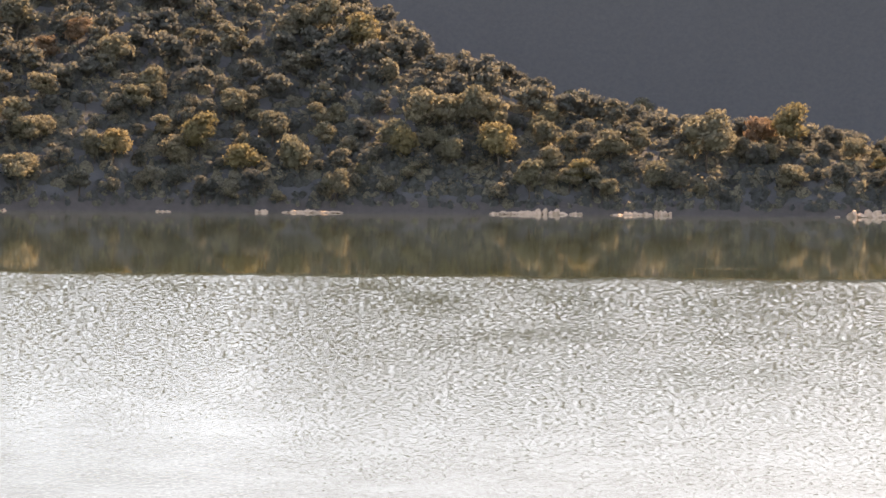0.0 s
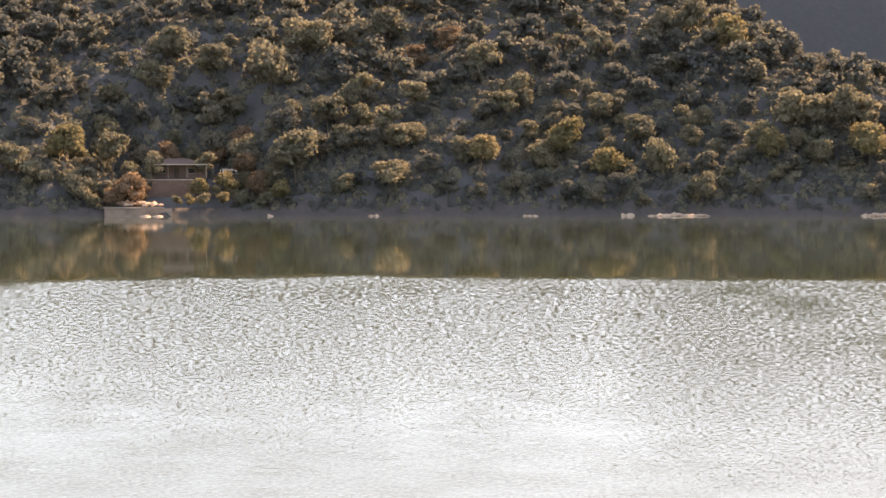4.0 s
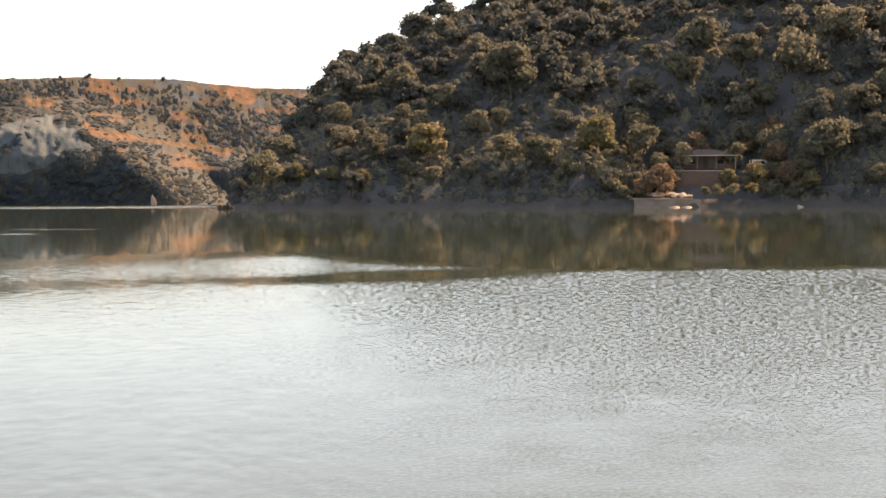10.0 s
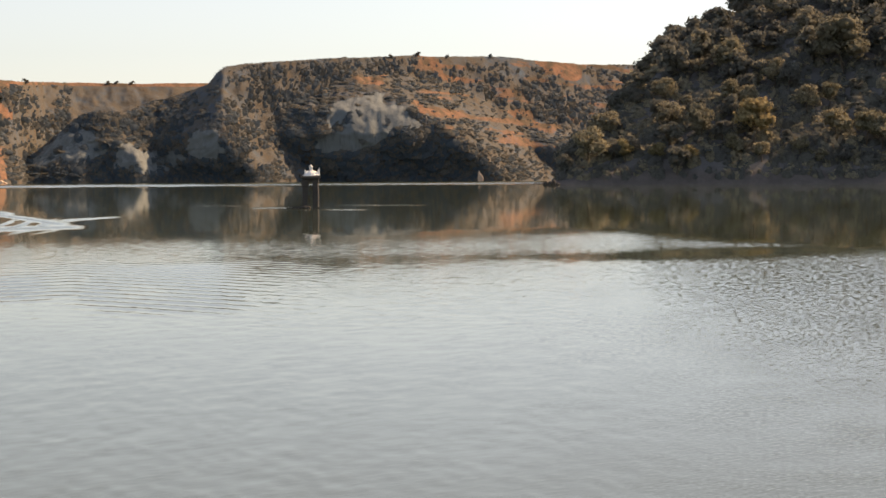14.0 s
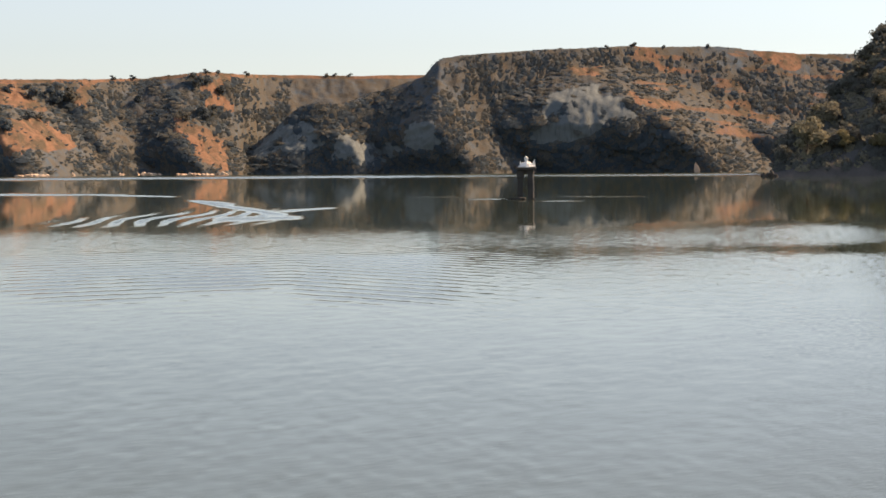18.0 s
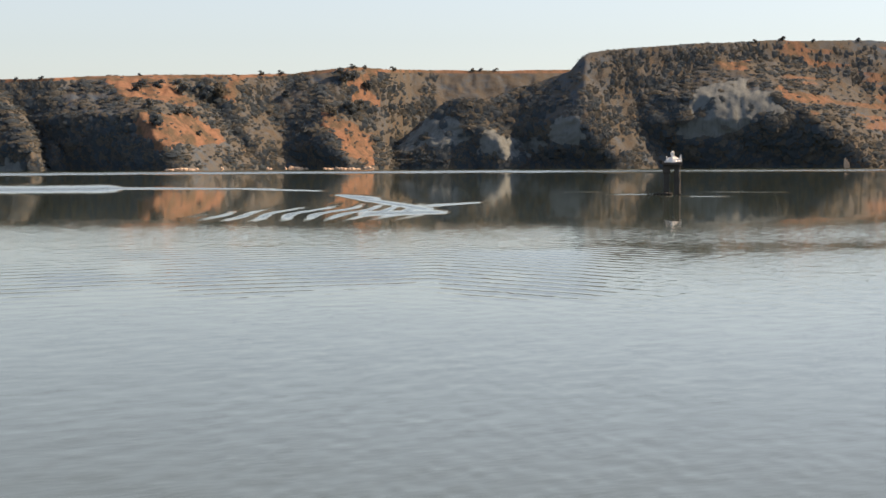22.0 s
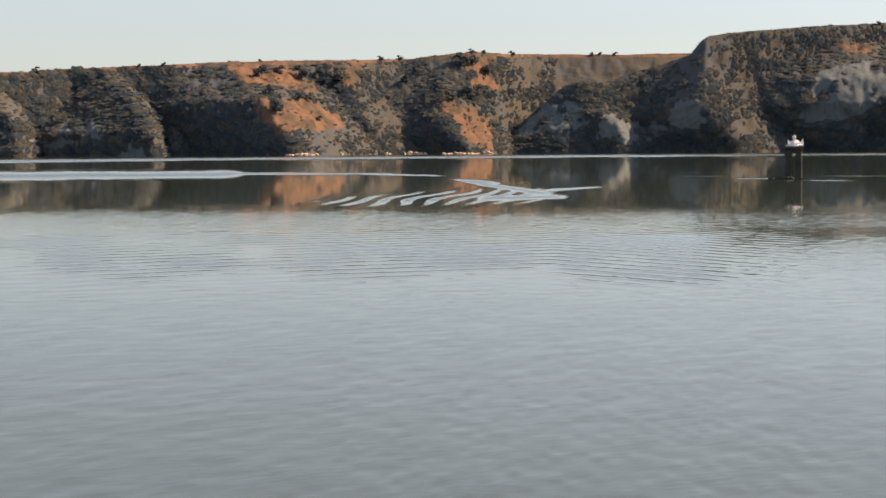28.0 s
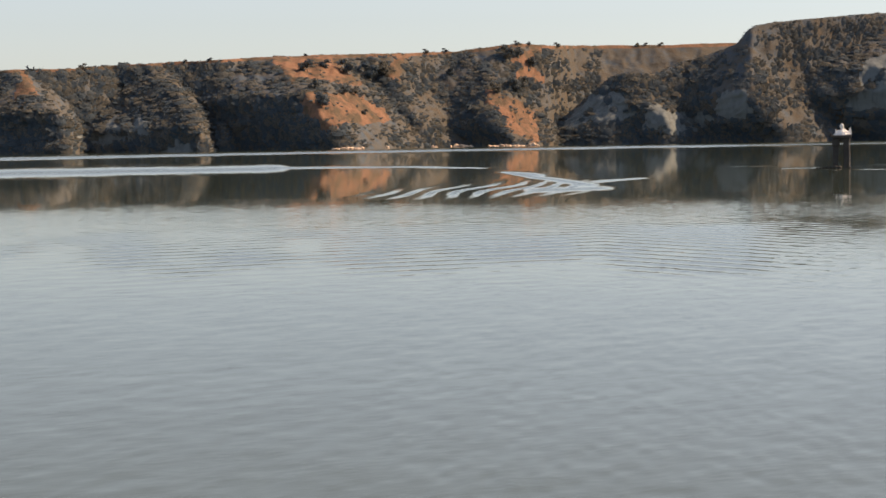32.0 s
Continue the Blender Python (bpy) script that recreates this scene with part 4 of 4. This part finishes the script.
tagged(scrub, "dark scrub covering the far slopes, tinted blue for the haze", "scrub", kind="stuff")

# Single shrubs on the bare orange ground and along the plateau's edge: bearing, apparent height, width.
SHRUBS = [(-56.2, 40.0, 5.2), (-55.66, 40.6, 4.0), (-55.99, 30.4, 4.2), (-55.81, 22.4, 5.2), (-55.11, 26.8, 3.6), (-54.78, 26.8, 3.2), (-55.02, 39.5, 6), (-54.4, 37.6, 7), (-53.9, 38.2, 6),
          (-50.63, 27.5, 4.2), (-50.05, 29, 6), (-49.75, 29.5, 5), (-49.53, 40, 4.8), (-50.25, 46, 6), (-49.9, 46, 4), (-54.5, 15.3, 2.4), (-51.93, 36, 3.6)]
RIM = [(-38.01, 2.2), (-37.21, 3.2), (-35.01, 2.4), (-36.3, 2), (-52.67, 2.6), (-52.1, 2.6), (-49.96, 2.6), (-49.57, 2.2), (-48.74, 2.6), (-46.35, 2.2), (-46.1, 2),
       (-45.66, 2.4), (-62.77, 3.0), (-59.79, 1.6), (-59.07, 1.8), (-56.25, 1.6)]
bush_trunk = quads("stem", *trunk_arrays(rng, 1.6, 0.12, 3))
bush_trunk.materials.append(BARK)
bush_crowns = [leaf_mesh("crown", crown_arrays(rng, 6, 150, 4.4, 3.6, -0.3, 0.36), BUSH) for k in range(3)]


def shrub(az, r, z, width, label):
    x, y = polar(az, r)
    t = thing("shrub", pose(float(x), float(y), z, 0, 0, rng.uniform(0, 360)) @ Matrix.Scale(width / 4.4, 4), label, "shrub", "shrubs on the far slope")
    new("crown", bush_crowns[int(rng.integers(3))]).parent = t
    new("stem", bush_trunk).parent = t


def on_slope(az, p, up):
    """Distance and height on the far slopes where a point that far up shows p thousandths over the horizon."""
    at = cape_at if table(az, HEAD_TOP) > p + 1 and az > -49.2 else bank_at
    r, z = at(np.full(300, az), np.linspace(0, 1, 300))
    k = int(np.argmax(z + up >= EYE + p / 1000 * r))
    return float(r[k]), float(z[k])


for az, p, width in SHRUBS:
    r, z = on_slope(az, p, width * 0.36)
    shrub(az, r, z, width, "round dark shrub on bare orange ground")
for az, width in RIM:
    r, z = (cape_at if table(az, HEAD_TOP) > table(az, FAR_TOP) and az > -43.5 else bank_at)(np.array([az]), np.array([1.0]))
    shrub(az, float(r[0]), float(z[0]) - 0.3 * width, width, "small dark bush on the rim of the plateau")


# ---- rocks ----
def stone_mesh(seed, material_):
    bm = bmesh.new()
    bmesh.ops.create_icosphere(bm, subdivisions=2, radius=1)
    rough(bm, 0.55, 0.9, seed)
    rough(bm, 0.18, 2.6, seed + 9)
    for v in bm.verts:
        v.co.z *= 0.62
    me = bpy.data.meshes.new("rock")
    bm.to_mesh(me)
    bm.free()
    me.materials.append(material_)
    return me


PALE_STONES = [stone_mesh(k * 3.7, ROCK) for k in range(5)]
DARK_STONES = [stone_mesh(k * 5.1 + 2, DARKROCK) for k in range(3)]


def outcrop(az0, az1, r, tall, stones, label, count):
    """A low cluster of rocks along the water's edge."""
    x, y = polar((az0 + az1) / 2, r)
    t = thing("rock_outcrop", pose(float(x), float(y), 0, 0, 0, -(az0 + az1) / 2), label, "rocks", "rocks along the shore")
    half = radians(az1 - az0) * r / 2
    for k in range(count):
        o = new("rock", stones[k % len(stones)])
        o.parent = t
        q = -1 + 2 * (k + 0.5) / count + rng.uniform(-0.5, 0.5) / count
        h = tall * rng.uniform(0.55, 1.1) * (1 - 0.45 * q * q)
        w = max(half / count * rng.uniform(1.0, 1.9), 0.35)
        o.matrix_local = pose(q * half, rng.uniform(-0.5, 0.5), h * 0.12, 0, 0, rng.uniform(0, 360)) @ Matrix.Diagonal((w, w, h / 0.62 * 0.8, 1))


for az0, az1, tall, count in ((-4.8, -3.03, 0.9, 9), (-5.64, -5.22, 0.8, 3), (-8.56, -8.15, 0.6, 3), (1.45, 2.05, 0.8, 5), (2.05, 3.65, 1.3, 9), (3.79, 4.12, 0.7, 3),
                              (5.08, 6.01, 0.7, 6), (6.01, 6.84, 1.2, 6), (11.6, 13.3, 1.5, 8), (-13.2, -12.9, 0.5, 3), (-16.2, -16.05, 0.6, 2)):
    outcrop(az0, az1, float(near_shore(np.array([(az0 + az1) / 2]))[0]) - 1.6, tall, PALE_STONES, "pale sunlit rocks at the edge of the water", count)
for az0, az1, tall, count in ((-55.5, -54.5, 0.7, 8), (-52.65, -52.35, 1.0, 3), (-52.25, -51.3, 1.1, 8), (-50.85, -49.75, 0.8, 9), (-49.68, -49.3, 1.1, 4), (-53.88, -53.8, 1.0, 2)):
    outcrop(az0, az1, float(far_shore(np.array([(az0 + az1) / 2]))[0]) - 1.8, tall, PALE_STONES, "low white stones along the far shore", count)
outcrop(-33.38, -32.98, 360.6, 1.5, DARK_STONES, "dark wet boulders at the tip of the headland", 4)
outcrop(-35.41, -35.23, float(head_shore(np.array([-35.32]))[0]) - 1, 4.0, PALE_STONES, "tall white rock at the foot of the far slope", 3)


# ---- pier in the lake ----
def facing(az, r, z=0.0):
    x, y = polar(az, r)
    return pose(float(x), float(y), z, 0, 0, -az)


def pillar(x0, x1):
    bm = box(x0, x1, -0.2, 0.2, -2.5, 1.74)
    bmesh.ops.subdivide_edges(bm, edges=[e for e in bm.edges if abs(e.verts[0].co.z - e.verts[1].co.z) > 1], cuts=8)
    rough(bm, 0.035, 2.3, x0)
    bmesh.ops.bevel(bm, geom=bm.edges[:], offset=0.012, segments=1, affect="EDGES")
    return bm


pier = thing("intake_pier", facing(-40.42, 113.9), "small weathered concrete pier on two pillars with a white cap", "pier")
part("pillar", pillar(-0.47, -0.16), CONCRETE, pier)
part("pillar", pillar(0.13, 0.44), CONCRETE, pier)
part("collar", rough(box(-0.52, -0.10, -0.26, 0.26, 1.26, 1.72, bevel=0.03), 0.03, 3), CONCRETE, pier, "broken thicker head of the pillar")
part("crossbeam", box(-0.46, 0.46, -0.17, 0.17, 1.54, 1.76, bevel=0.02), CONCRETE, pier)
part("platform", rough(box(-0.60, 0.60, -0.46, 0.46, 1.76, 1.90, bevel=0.02), 0.02, 4), CONCRETE, pier, "thin stained concrete slab")
bm = bmesh.new()
turns = np.linspace(0, 2 * np.pi, 17)[:-1]
rings_ = [[bm.verts.new((shift + math.cos(a) * rx, math.sin(a) * ry, h + wave * math.sin(3 * a + h * 9))) for a in turns]
          for rx, ry, h, shift, wave in ((0.50, 0.40, 1.905, 0.04, 0), (0.52, 0.41, 1.94, 0.04, 0.02), (0.40, 0.33, 2.03, 0.07, 0.06), (0.27, 0.24, 2.13, 0.10, 0.07), (0.12, 0.11, 2.22, 0.08, 0.02), (0.09, 0.09, 2.34, 0.05, 0.01), (0.11, 0.10, 2.46, 0.05, 0.01), (0.04, 0.04, 2.60, 0.03, 0))]
for lo, hi in zip(rings_, rings_[1:]):
    for k in range(16):
        bm.faces.new((lo[k], lo[(k + 1) % 16], hi[(k + 1) % 16], hi[k]))
bm.faces.new(rings_[-1])
bm.faces.new(rings_[0][::-1])
rough(bm, 0.09, 5.0, 6)
part("cap", bm, WHITE, pier, "crumpled white-painted sheet cap")
bm = bmesh.new()
for y0 in (-0.03, 0.03):
    for p3 in ((0.34, y0, 1.94), (0.60, y0, 1.94), (0.55, y0, 2.42), (0.42, y0, 2.18)):
        bm.verts.new(p3)
bm.verts.ensure_lookup_table()
for f in ((0, 1, 2, 3), (7, 6, 5, 4), (0, 4, 5, 1), (1, 5, 6, 2), (2, 6, 7, 3), (3, 7, 4, 0)):
    bm.faces.new([bm.verts[i] for i in f])
part("fin", bm, WHITE, pier, "upturned torn corner of the white sheet")
part("spike", box(-0.34, -0.27, -0.04, 0.04, 1.98, 2.28, bevel=0.02), WHITE, pier)
part("bracket", box(-0.66, -0.54, -0.06, 0.06, 1.80, 2.02, bevel=0.02), SHADE, pier)
bm = bmesh.new()
bmesh.ops.create_cone(bm, segments=10, radius1=0.02, radius2=0.02, depth=4.0, cap_ends=True, matrix=Matrix.Translation((0.49, -0.16, -0.1)))
part("pipe", bm, PLASTER, pier, "thin pale pipe")
boom = thing("float_line", facing(-40.8, 113.4), "short line of dark floats beside the pier", "floats")
for q, s in ((-0.62, 0.05), (-0.44, 0.06), (-0.22, 0.08), (0.0, 0.10), (0.22, 0.11), (0.42, 0.13), (0.62, 0.12), (1.2, 0.08)):
    bm = bmesh.new()
    bmesh.ops.create_uvsphere(bm, u_segments=12, v_segments=8, radius=s, matrix=Matrix.Translation((q, 0, s * 0.3)) @ Matrix.Diagonal((1.5, 1, 0.9, 1)))
    part("float", bm, SHADE, boom)

# ---- house above the landing ----
landing = thing("landing", facing(-20.0, 360.8), "pale concrete landing with a stained retaining wall", "landing")
bm = box(-6.3, 6.2, 0, 7.5, -3, 1.55)
bmesh.ops.subdivide_edges(bm, edges=bm.edges[:], cuts=6, use_grid_fill=True)
part("retaining_wall", rough(bm, 0.2, 0.7), QUAY, landing)
bm = box(-6.5, 4.6, -0.25, 6, 1.55, 1.8)
bmesh.ops.subdivide_edges(bm, edges=bm.edges[:], cuts=5, use_grid_fill=True)
part("coping", rough(bm, 0.05, 0.6, 2), PLASTER, landing, "pale worn coping slab")
for x0, x1, z1 in ((-3.0, -1.4, 2.6), (0.6, 1.6, 2.9), (1.9, 3.2, 2.75), (3.6, 4.6, 2.5)):
    rock = tagged(new("boulder", PALE_STONES[int(x1 * 10) % 5]), "pale boulder lying on the landing", "boulder", "boulders on the landing")
    rock.matrix_world = facing(-20.0, 360.8) @ pose((x0 + x1) / 2, 1.2, 2.25, 0, 0, 40 * x0) @ Matrix.Diagonal(((x1 - x0) / 2, 0.6, (z1 - 2.0) * 0.8, 1))
for k in range(14):
    x0 = -3.6 + 0.52 * k + rng.uniform(-0.3, 0.3)
    rock = tagged(new("boulder", PALE_STONES[k % 5]), "broken pale stone on the rubble above the landing", "boulder", "boulders on the landing")
    rock.matrix_world = facing(-20.0, 360.8) @ pose(x0, 4.2 + rng.uniform(-0.8, 0.8), 2.3 + rng.uniform(0, 0.5), 0, rng.uniform(-20, 20), 53 * k) @ Matrix.Diagonal((rng.uniform(0.4, 0.9), rng.uniform(0.4, 0.8), rng.uniform(0.3, 0.7), 1))
for q in (-19.78, -19.42):
    slab = tagged(new("white_slab", PALE_STONES[2]), "flat white stone in the shallow water", "stone", "stones in the shallows")
    slab.matrix_world = facing(q, 358.3, 0.05) @ Matrix.Diagonal((1.0, 0.6, 0.35, 1))

terrace = thing("terrace_wall", facing(-19.05, 370.0), "reddish rendered terrace wall below the house", "wall")
bm = box(-4.7, 4.5, 0, 0.5, 2.6, 6.9)
bmesh.ops.subdivide_edges(bm, edges=bm.edges[:], cuts=5, use_grid_fill=True)
part("wall", rough(bm, 0.10, 0.6), BRICKWORK, terrace)
part("coping", rough(box(-4.9, 4.7, -0.12, 0.62, 6.9, 7.15, bevel=0.03), 0.04, 1), PLASTER, terrace, "pale coping")

house = thing("house", facing(-18.83, 374.2, 7.3), "low rendered house with a pale veranda roof above the shore", "house")
part("veranda_floor", box(-5.6, 5.6, -2.4, 7, -0.9, 0.12, bevel=0.03), CONCRETE, house)
bm = bmesh.new()
edges_x = [-5.4, -3.6, -2.4, -0.9, 0.1, 1.8, 3.2, 5.4]
for k in range(0, 7):
    x0, x1 = edges_x[k], edges_x[k + 1]
    if k in (1, 5):
        block(bm, x0, x1, 0, 0.3, 0.12, 1.0), block(bm, x0, x1, 0, 0.3, 2.1, 2.6)
    elif k == 3:
        block(bm, x0, x1, 0, 0.3, 2.15, 2.6)
    else:
        block(bm, x0, x1, 0, 0.3, 0.12, 2.6)
part("front_wall", bm, BRICKWORK, house, "dull reddish rendered wall")
part("side_wall", box(-5.4, -5.1, 0.3, 6.4, 0.12, 2.6), BRICKWORK, house)
part("side_wall", box(5.1, 5.4, 0.3, 6.4, 0.12, 2.6), BRICKWORK, house)
part("back_wall", box(-5.1, 5.1, 6.1, 6.4, 0.12, 2.6), BRICKWORK, house)
for x0, x1 in ((-3.6, -2.4), (1.8, 3.2)):
    w = part("window", box(x0 + 0.08, x1 - 0.08, 0.16, 0.20, 1.08, 2.02), SHADE, house, "dark window pane")
    for a, b_, c, d in ((x0, x1, 1.0, 1.08), (x0, x1, 2.02, 2.1), (x0, x0 + 0.08, 1.08, 2.02), (x1 - 0.08, x1, 1.08, 2.02)):
        part("frame", box(a, b_, 0.10, 0.22, c, d), PLASTER, w)
part("door", box(-0.86, 0.06, 0.12, 0.18, 0.13, 2.12, bevel=0.01), BARK, house, "dark wooden door")
for x in (-5.3, -2.0, 1.6, 5.3):
    part("veranda_post", box(x - 0.07, x + 0.07, -2.21, -2.07, 0.12, 2.55, bevel=0.02), PLASTER, house, "pale veranda post")
part("veranda_roof", rough(box(-5.9, 5.7, -2.7, 0.6, 2.6, 2.74, bevel=0.02), 0.03, 0.7), ROOFTIN, house, "pale thin veranda roof")
bm = bmesh.new()
eave = [bm.verts.new(c) for c in ((-5.8, -0.1, 2.83), (5.8, -0.1, 2.83), (5.8, 6.8, 2.83), (-5.8, 6.8, 2.83))]
top = [bm.verts.new(c) for c in ((-2.0, 3.2, 4.0), (1.6, 3.2, 4.0))]
for f in ((eave[0], eave[1], top[1], top[0]), (eave[2], eave[3], top[0], top[1]), (eave[1], eave[2], top[1]), (eave[3], eave[0], top[0]), eave[::-1]):
    bm.faces.new(f)
part("hip_roof", bm, ROOFTILE, house, "brown tiled hip roof")

# Bushes round the house: bearing, apparent height, width, leaf.
for az, p, width, leaf in ((-21.35, 6.5, 4.4, PALISH), (-20.95, 8.0, 4.8, RUSTY), (-20.55, 10.5, 4.6, PALISH), (-20.2, 12.5, 4.6, PALISH), (-20.3, 6.5, 2.6, RUSTY), (-21.3, 3.4, 3.4, PALISH),
                           (-18.15, 8.5, 3.2, YELLOWISH), (-17.7, 6.0, 3.0, SUNNY), (-17.2, 6.0, 2.8, PALISH), (-16.85, 5.5, 2.8, LEAF), (-16.5, 9.5, 4.4, RUSTY),
                           (-15.9, 8.0, 4.0, YELLOWISH), (-18.5, 5.0, 2.2, PALISH), (-19.2, 24.5, 4.4, RUSTY), (-18.4, 26.0, 4.6, PALISH), (-17.6, 25.0, 5.0, RUSTY), (-20.0, 24.0, 5.0, LEAF), (-16.9, 21.0, 5.2, RUSTY),
                           (-18.9, 1.6, 2.4, PALISH), (-18.55, 2.6, 2.8, YELLOWISH), (-18.1, 3.4, 3.4, PALISH), (-17.5, 2.6, 3.2, YELLOWISH), (-17.0, 2.4, 2.8, SUNNY), (-16.3, 3.4, 3.6, PALISH), (-15.6, 2.6, 3.0, LEAF),
                           (-20.75, 3.6, 4.2, RUSTY), (-20.35, 9.6, 5.4, PALISH), (-19.95, 7.2, 4.4, RUSTY), (-19.75, 10.8, 4.4, PALISH), (-18.0, 20.5, 5.4, SUNNY), (-19.6, 21.5, 5.6, PALISH)):
    r, z = where(az, p, 0.5 * width, 362.0)
    x, y = polar(az, r)
    plant("bush", float(x), float(y), z - 0.5 * width / 6.6, width / 6.6, leaf, "autumn-coloured bush beside the house", "bush", "bushes round the house")

hut = thing("hut", facing(-17.3, 375.0, 7.0), "small white hut on a dark base", "hut")
part("base", box(-1.4, 1.4, 0, 2.4, -0.6, 1.1), BRICKWORK, hut)
part("box", box(-1.5, 1.5, -0.1, 2.4, 1.1, 2.1, bevel=0.04), WHITE, hut)
part("lid", box(-1.6, 1.6, -0.25, 2.55, 2.1, 2.22, bevel=0.03), ROOFTIN, hut)
# flat dark panel on the solid box: an opening's shade put in colour
part("opening", box(-1.1, 0.9, -0.13, -0.05, 1.3, 1.9), SHADE, hut, "dark panel painted as a shaded opening")
part("post", box(-2.0, -1.85, -0.2, -0.05, -0.4, 2.1, bevel=0.02), WHITE, hut)
